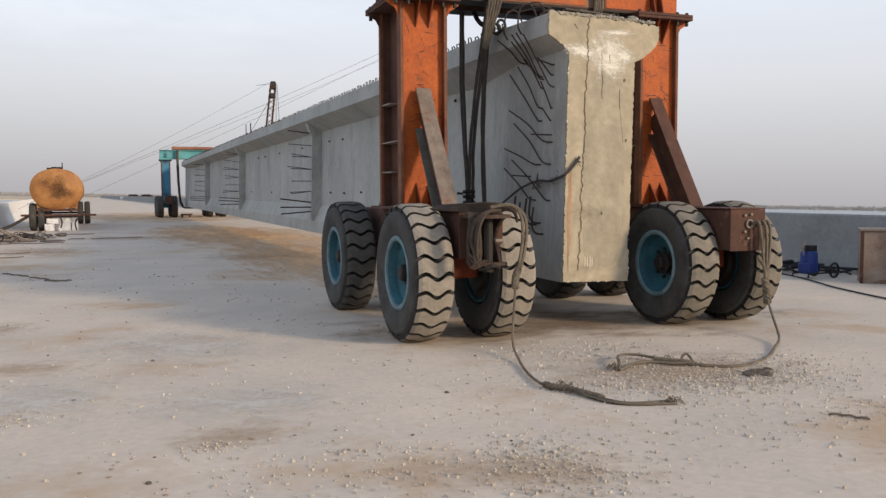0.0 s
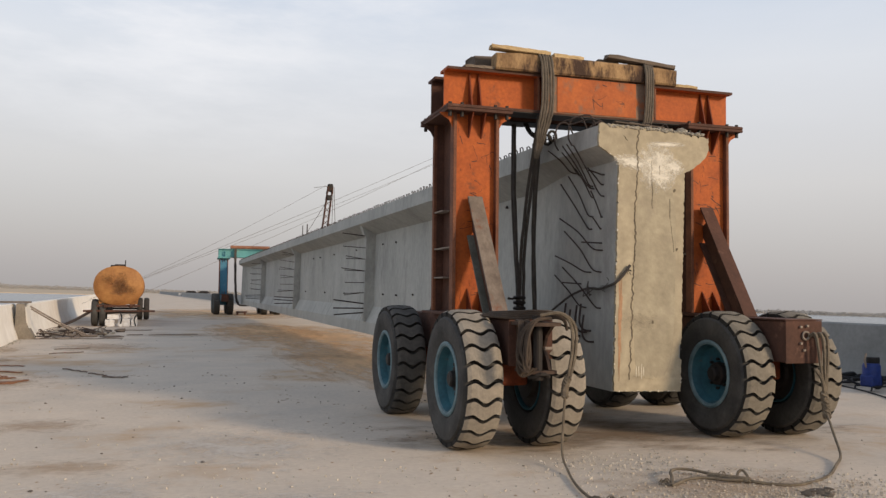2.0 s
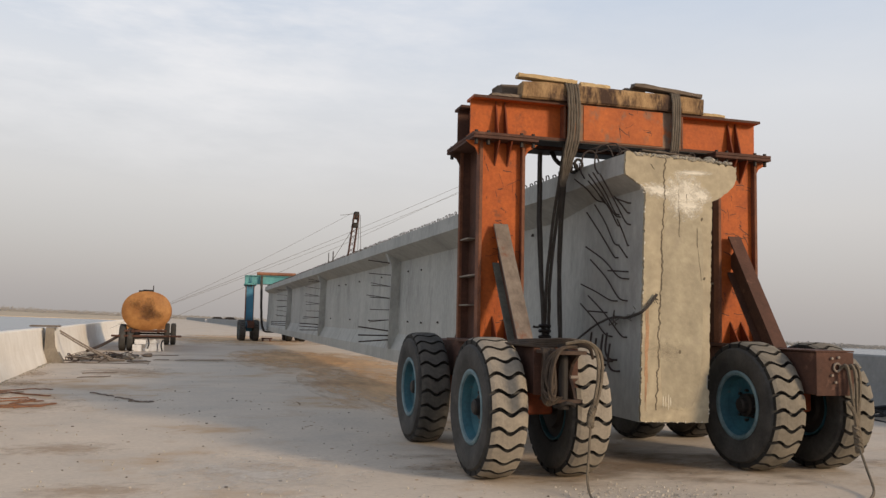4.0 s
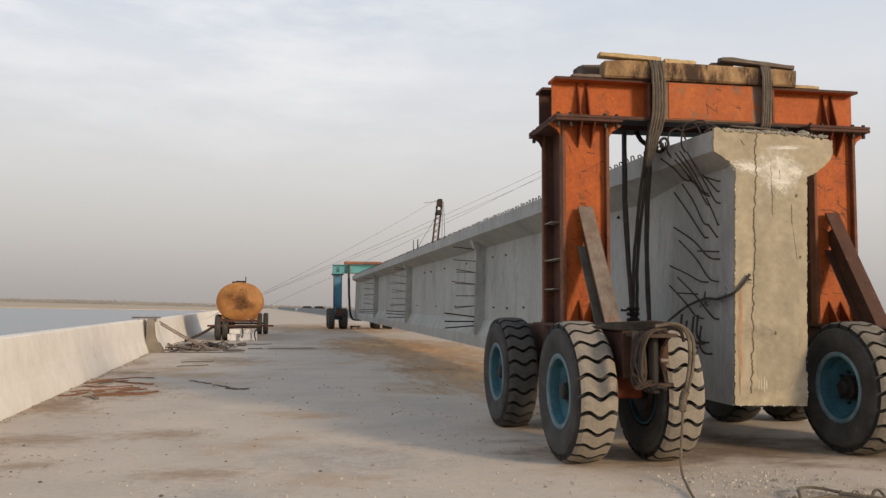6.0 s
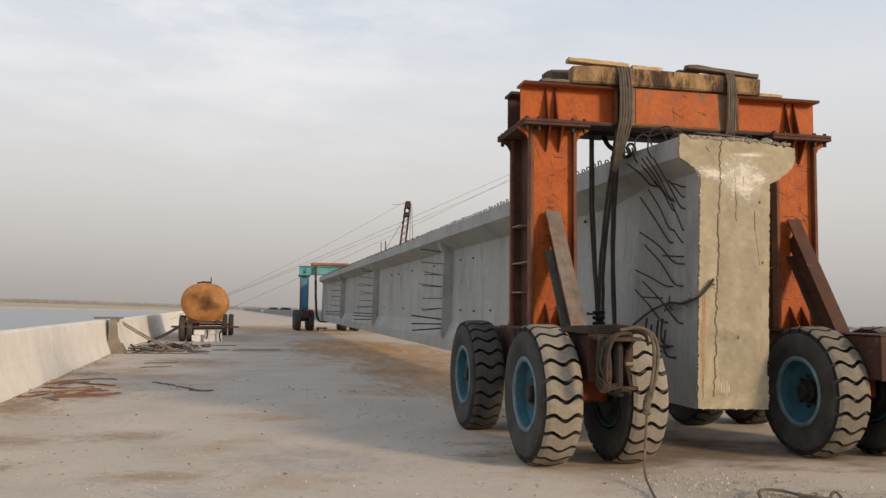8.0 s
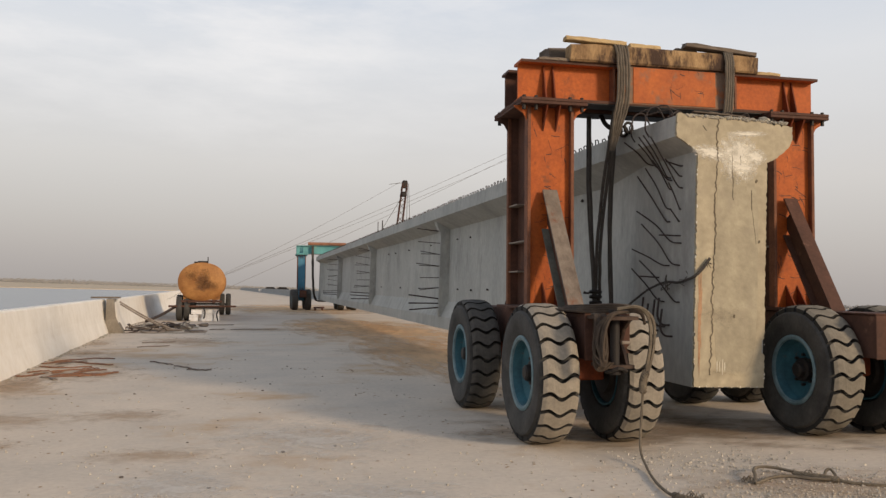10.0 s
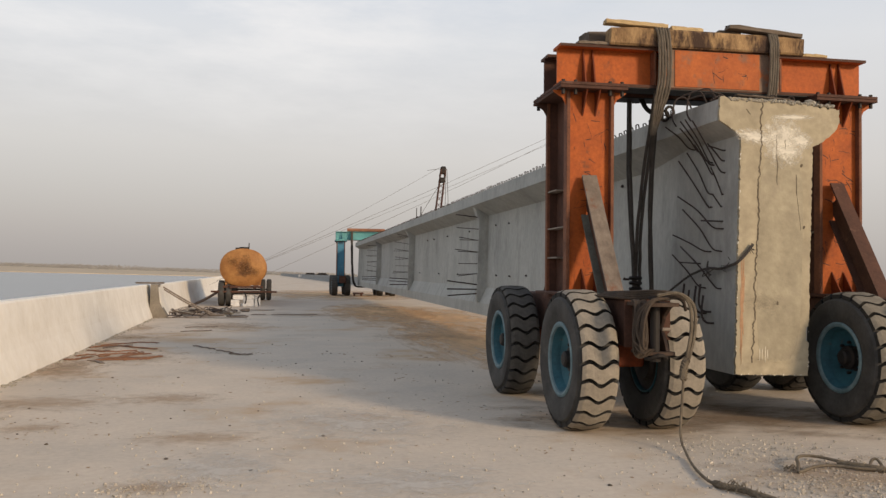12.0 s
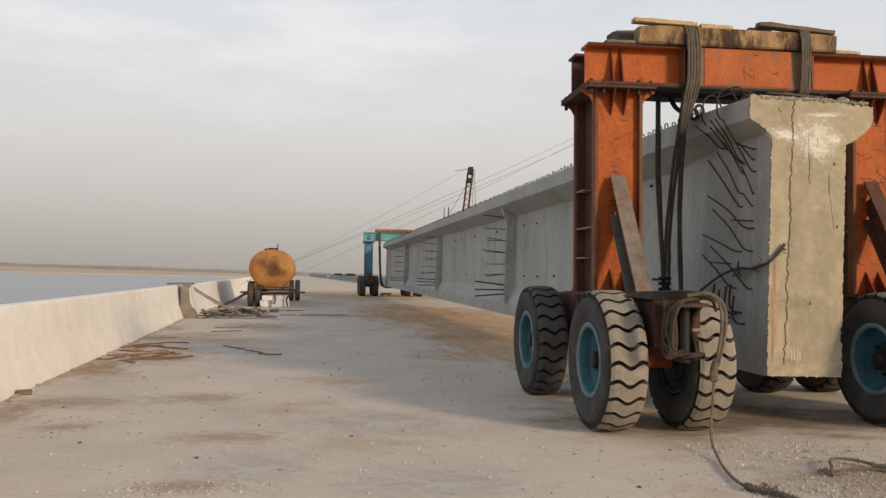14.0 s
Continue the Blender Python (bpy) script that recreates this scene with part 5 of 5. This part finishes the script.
tube(bm, [(-0.12, 0, 0.38), (-0.17, 0, 0.52), (-0.13, 0, 0.62)], 0.018, 6)
part("handle", bm, M_PLATE, pump)
bm = bmesh.new()
for s in (-1, 1):
    tube(bm, [(-0.22, s * 0.15, 0.03), (-0.2, s * 0.15, 0.09), (0.75, s * 0.15, 0.09), (0.95, s * 0.15, 0.03)], 0.016, 6)
part("frame", bm, M_HOSE, pump)
for s in (-1, 1):
    bm = bmesh.new()
    tube(bm, [(0.42 + 0.12 * math.cos(a), s * 0.19, 0.13 + 0.12 * math.sin(a)) for a in (k * math.tau / 18 for k in range(19))], 0.02, 6)
    for k in range(4):
        a = k * math.pi / 4
        tube(bm, [(0.42 - 0.11 * math.cos(a), s * 0.19, 0.13 - 0.11 * math.sin(a)), (0.42 + 0.11 * math.cos(a), s * 0.19, 0.13 + 0.11 * math.sin(a))], 0.006, 4)
    part("wheel", bm, M_HOSE, pump)
for k in range(9):
    bm = bmesh.new()
    y0 = 11.2 + 0.12 * k
    pts = [(10.4 + random.uniform(-0.4, 0.4), y0 + 1.5, 0.03)]
    for j in range(5):
        pts.append((10.7 + 0.35 * j + random.uniform(-0.3, 0.3), y0 + 0.9 - 0.2 * j + random.uniform(-0.4, 0.4), random.uniform(0.03, 0.22)))
    tube(bm, curve_points(pts, 5), random.choice((0.02, 0.028, 0.035)), 6)
    thing("rubber_hose", "black rubber hose in a tangle by the parapet", "hose", group="hoses by the parapet", bm=bm, material_=M_HOSE, smooth=True)
bm = bmesh.new()
tube(bm, curve_points([(10.9, 13.5, 0.014), (10.91, 11.85, 0.014), (10.45, 10.6, 0.014), (10.09, 9.83, 0.014), (9.67, 8.56, 0.014), (9.4, 7.4, 0.014), (9.3, 5.5, 0.014)], 6), 0.013, 6)
thing("power_cable", "black power cable lying on the deck", "cable", bm=bm, material_=M_HOSE, smooth=True)

# ---- crane boom and stay cables behind the girder ----
crane = thing("lattice_mast", "dark lattice crane mast with stay lines behind the girder", "crane mast", DECK @ pose(8.30, 52, 0))
foot, head = Vector((-0.49, 0, 0.0)), Vector((0.44, 0, 8.1))
bm = bmesh.new()
cs = [Vector((a, b, 0)) for a, b in ((-0.2, -0.2), (0.2, -0.2), (0.2, 0.2), (-0.2, 0.2))]
for c in cs:
    tube(bm, [foot + c, head + c * 0.7], 0.035, 5)
for i in range(20):
    p, q = foot.lerp(head, i / 20), foot.lerp(head, (i + 1) / 20)
    for j in range(4):
        tube(bm, [p + cs[j] * 0.9, q + cs[(j + 1) % 4] * 0.9], 0.02, 4)
part("lattice", bm, M_RUST, crane)
part("head_block", box(0.28, 0.60, -0.15, 0.2, 7.80, 8.28, 0.05), M_DARK, crane)
part("pulley_box", box(0.22, 0.52, -0.25, 0.2, 7.26, 7.56, 0.02), M_DARK, crane)
part("foot_block", box(-1.1, 0.1, -0.6, 0.6, 0, 0.5, 0.03), M_RUST, crane)
for a, b in (((0.68, 0, 8.1), (0.85, 0, 4.0)), ((0.3, 0, 7.3), (-1.9, 0, 3.6)), ((0.62, 0, 8.0), (0.55, 0, 4.0)), ((0.4, 0, 8.15), (-0.6, -0.2, 7.98))):
    bm = bmesh.new()
    tube(bm, [a, b], 0.018, 4)
    part("stay_line", bm, M_CABLE, crane)
for a, b, r in (((-7.0, 70, 0.65), (26.0, 70, 15.9), 0.014), ((-5.6, 70.6, 0.0), (26.0, 70.6, 15.6), 0.013), ((-5.4, 52, 0.7), (8.5, 52, 8.2), 0.008), ((-6.0, 70.3, 1.1), (26.0, 70.3, 15.2), 0.012)):
    bm = bmesh.new()
    a, b = Vector(a), Vector(b)
    tube(bm, [a.lerp(b, t / 12) - Vector((0, 0, math.sin(t / 12 * math.pi) * 0.25)) for t in range(13)], r, 5)
    thing("stay_cable", "long grey stay cable rising behind the girder", "cable", group="stay cables", bm=bm, material_=M_WIRE)

# ---- loose gravel ----
bm = bmesh.new()
spots = [(4.1, 5.6, 0.55, 0.35, 1700), (4.6, 5.35, 0.42, 0.26, 800), (3.9, 6.5, 0.5, 0.35, 500), (5.0, 5.75, 0.4, 0.25, 350), (1.2, 4.3, 0.5, 0.3, 300), (2.15, 4.0, 0.22, 0.28, 700), (3.2, 4.2, 0.8, 0.4, 180), (4.5, 4.35, 0.5, 0.3, 160), (3.7, 7.0, 0.5, 0.2, 160), (0.5, 5.05, 0.10, 0.08, 90), (4.9, 4.2, 0.2, 0.2, 90), (-1.0, 6.1, 0.25, 0.16, 260), (2.5, 6.0, 2.6, 1.6, 700), (4.0, 4.6, 2.2, 0.9, 420), (1.0, 10, 3.5, 4.0, 300), (-1.0, 7.0, 1.8, 1.5, 220)]
for sx, sy, wx, wy, n in spots:
    for k in range(n):
        x, y, r = random.gauss(sx, wx), random.gauss(sy, wy), random.choice((0.004, 0.005, 0.006, 0.007, 0.008, 0.010, 0.013))
        if y > 2.5 and x > -3.4:
            a = random.uniform(0, 6)
            pts = [Vector((math.cos(a + j * 2.1) * r * random.uniform(0.8, 1.3), math.sin(a + j * 2.1) * r * random.uniform(0.8, 1.3), 0)) for j in range(3)]
            low = [bm.verts.new((x + p.x, y + p.y, 0.0005)) for p in pts]
            top = [bm.verts.new((x + p.x * 0.6 + random.uniform(-1, 1) * r * 0.2, y + p.y * 0.6, r * random.uniform(0.8, 1.4))) for p in pts]
            bm.faces.new(top)
            for j in range(3):
                bm.faces.new((low[j], low[(j + 1) % 3], top[(j + 1) % 3], top[j]))
thing("gravel", "pale loose gravel scattered on the dusty deck", "gravel", kind="stuff", bm=bm, material_=M_STONE)
bm = bmesh.new()
for k in range(300):
    y = random.uniform(6, 28)
    lump(bm, (-3.12 + abs(random.gauss(0, 0.07)), y, 0.006), random.choice((0.008, 0.012, 0.016, 0.02, 0.034)), 0.6)
thing("foot_rubble", "small stones along the parapet foot", "gravel", ROAD, kind="stuff", bm=bm, material_=M_RUBBLE)


bm = bmesh.new()
for k in range(170):
    x, y = random.uniform(-3.0, 4.0), random.uniform(4.5, 30) ** 1.0
    lump(bm, (x - 0.05 * y, y, 0.004), random.choice((0.006, 0.009, 0.012, 0.02)), 0.5)
thing("crumbs", "dark crumbs of dirt scattered over the deck", "dirt", kind="stuff", bm=bm, material_=M_CRUMB)


# caked dirt in small flat flakes, in clusters
M_FLAKE = material("caked_brown_dirt", (0.40, 0.29, 0.195), (0.29, 0.205, 0.135), 0.97, scale=6, fine=40, bump=0.2)
bm = bmesh.new()
for k in range(70):
    cx, cy = random.uniform(-2.6, 3.2), random.uniform(3.6, 16.0)
    for j in range(random.randint(2, 9)):
        lump(bm, (cx - 0.05 * cy + random.gauss(0, 0.16), cy + random.gauss(0, 0.12), 0.003), random.uniform(0.004, 0.011 + 0.0012 * cy), 0.15)
thing("dirt_flakes", "flat brown flakes of caked dirt on the deck", "dirt", kind="stuff", bm=bm, material_=M_FLAKE)

# ---- sand drifts, some with painted light and shade ----
# Orange sand; its bright colour also paints the sunlit strip along the girder.
S_ORANGE = sand_material("sun_brightened_orange_sand", (0.70, 0.46, 0.255), 1.1, 0.9, 1.2)
S_BROWN = sand_material("brown_earth_drift", (0.47, 0.325, 0.20), 0.8, 0.42, 1.45)
# Brown earth, with the shade under the transporter put into its colour.
S_DARK = sand_material("earth_and_shade_drift", (0.27, 0.19, 0.12), 0.7, 0.68)
S_PALE = sand_material("pale_cement_dust", (0.68, 0.64, 0.58), 0.8, 0.6)
DRIFTS = [(S_ORANGE, 4.2, 30, 3.2, 9, 0), (S_ORANGE, 3.7, 19, 1.6, 7, 0), (S_ORANGE, 3.0, 34, 2.2, 8, 0), (S_BROWN, -3.35, 9.3, 0.5, 1.2, 3), (S_BROWN, -3.6, 14.0, 0.6, 1.3, 3), (S_BROWN, -3.75, 17.0, 0.5, 1.3, 3), (S_BROWN, -4.05, 23, 0.5, 1.6, 3), (S_ORANGE, 2.0, 60, 7, 14, 0), (S_BROWN, -3.45, 13.2, 0.8, 1.6, 5), (S_BROWN, -3.0, 15.2, 1.3, 1.6, 0), (S_BROWN, -3.8, 19.8, 0.8, 1.5, 3), (S_BROWN, -1.5, 10.3, 0.75, 0.65, 0),
          (S_BROWN, -2.9, 10.1, 1.15, 0.75, 0), (S_BROWN, -2.5, 8.5, 0.5, 0.35, 15), (S_BROWN, -0.9, 7.85, 0.75, 0.45, 0), (S_BROWN, -1.0, 6.1, 0.45, 0.3, 0), (S_BROWN, 0.6, 5.2, 0.5, 0.35, 10), (S_BROWN, 1.9, 4.0, 0.9, 0.5, -20), (S_BROWN, 4.2, 5.8, 1.4, 0.9, 0), (S_PALE, 0.5, 8.5, 1.2, 1.6, 0), (S_PALE, -0.6, 6.6, 0.8, 1.0, 0),
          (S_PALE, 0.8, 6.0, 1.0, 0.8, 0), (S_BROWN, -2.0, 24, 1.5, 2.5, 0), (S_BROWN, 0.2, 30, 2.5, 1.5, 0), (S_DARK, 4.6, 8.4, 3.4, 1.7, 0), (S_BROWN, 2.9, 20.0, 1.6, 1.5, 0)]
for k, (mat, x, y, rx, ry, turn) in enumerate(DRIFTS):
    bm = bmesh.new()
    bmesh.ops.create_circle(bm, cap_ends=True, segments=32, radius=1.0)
    ob = thing("sand_drift", "thin drift of sand and dust on the deck, some with painted light and shade", "sand", DECK @ pose(x, y, 0.003 + 0.0004 * k, 0, 0, turn) @ Matrix.Diagonal((rx, ry, 1, 1)), group="sand drifts", kind="stuff", bm=bm, material_=mat)

# ---- river banks and distance ----
def bank(name, label, pts, z, mat, h=1.0):
    thing(name, label, "river bank", pose(0, 0, 0), kind="structure", bm=prism(pts, "z", z - h, z), material_=mat)


bank("ground_far", "hazy pale sand bank across the river", [(-6000, 300), (-1000, 620), (-420, 900), (-150, 1300), (300, 1750), (1500, 2300), (3500, 2600), (6000, 3000), (6000, 5900), (-6000, 5900)], -8.2, M_SAND)
bank("ground_bar", "low sand bar in the river", [(250, 330), (420, 360), (900, 420), (1200, 560), (700, 520), (380, 420)], -8.75, M_SAND)
bank("ground_bar", "low sand bar in the river", [(210, 250), (330, 252), (520, 300), (420, 318), (280, 290)], -8.75, M_SAND)
bank("ground_bar", "low sand bar in the river", [(700, 480), (2000, 560), (2500, 700), (1500, 760)], -8.75, M_SAND)
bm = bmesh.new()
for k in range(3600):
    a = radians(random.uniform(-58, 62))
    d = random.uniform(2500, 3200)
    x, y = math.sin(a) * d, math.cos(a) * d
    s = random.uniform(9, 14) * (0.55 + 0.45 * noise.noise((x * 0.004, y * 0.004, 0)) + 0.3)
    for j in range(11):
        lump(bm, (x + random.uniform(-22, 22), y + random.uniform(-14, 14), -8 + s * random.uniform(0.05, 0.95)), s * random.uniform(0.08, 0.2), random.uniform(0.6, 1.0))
thing("far_woods", "line of far trees along the river bank, paled for haze", "trees", pose(0, 0, 0), kind="stuff", bm=bm, material_=M_LEAF)


def far_car(x, y, length, mat, label):
    c = thing("parked_car", label, "car", DECK @ pose(x, y, 0, 0, 0, 80))
    part("body", prism([(-length / 2, 0.35), (length / 2, 0.35), (length / 2, 0.9), (length * 0.28, 1.0), (length * 0.15, 1.5), (-length * 0.3, 1.5), (-length * 0.42, 1.0), (-length / 2, 0.95)], "x", -0.85, 0.85), mat, c, m=pose(0, 0, 0))
    for wy in (-length * 0.3, length * 0.3):
        for s in (-0.75, 0.75):
            part("wheel", revolve([(-0.1, 0.0), (-0.1, 0.33), (0.1, 0.33), (0.1, 0.0)], 14), M_HOSE, c, m=pose(s, wy, 0.33))


far_car(2.6, 262, 4.2, M_DARK, "dark car parked far along the bridge")
far_car(6.4, 268, 4.4, M_DARK, "dark van parked far along the bridge")
for x, y in ((0.4, 236), (2.6, 234), (4.8, 232), (7.0, 230), (9.2, 228), (11.4, 226)):
    thing("low_wall", "dusty white low wall unit far along the bridge", "wall", DECK @ pose(x, y, 0, 0, 0, -8), group="far wall units", bm=box(-1.0, 1.0, -0.15, 0.15, 0, 0.85, 0.02), material_=M_WHITE)
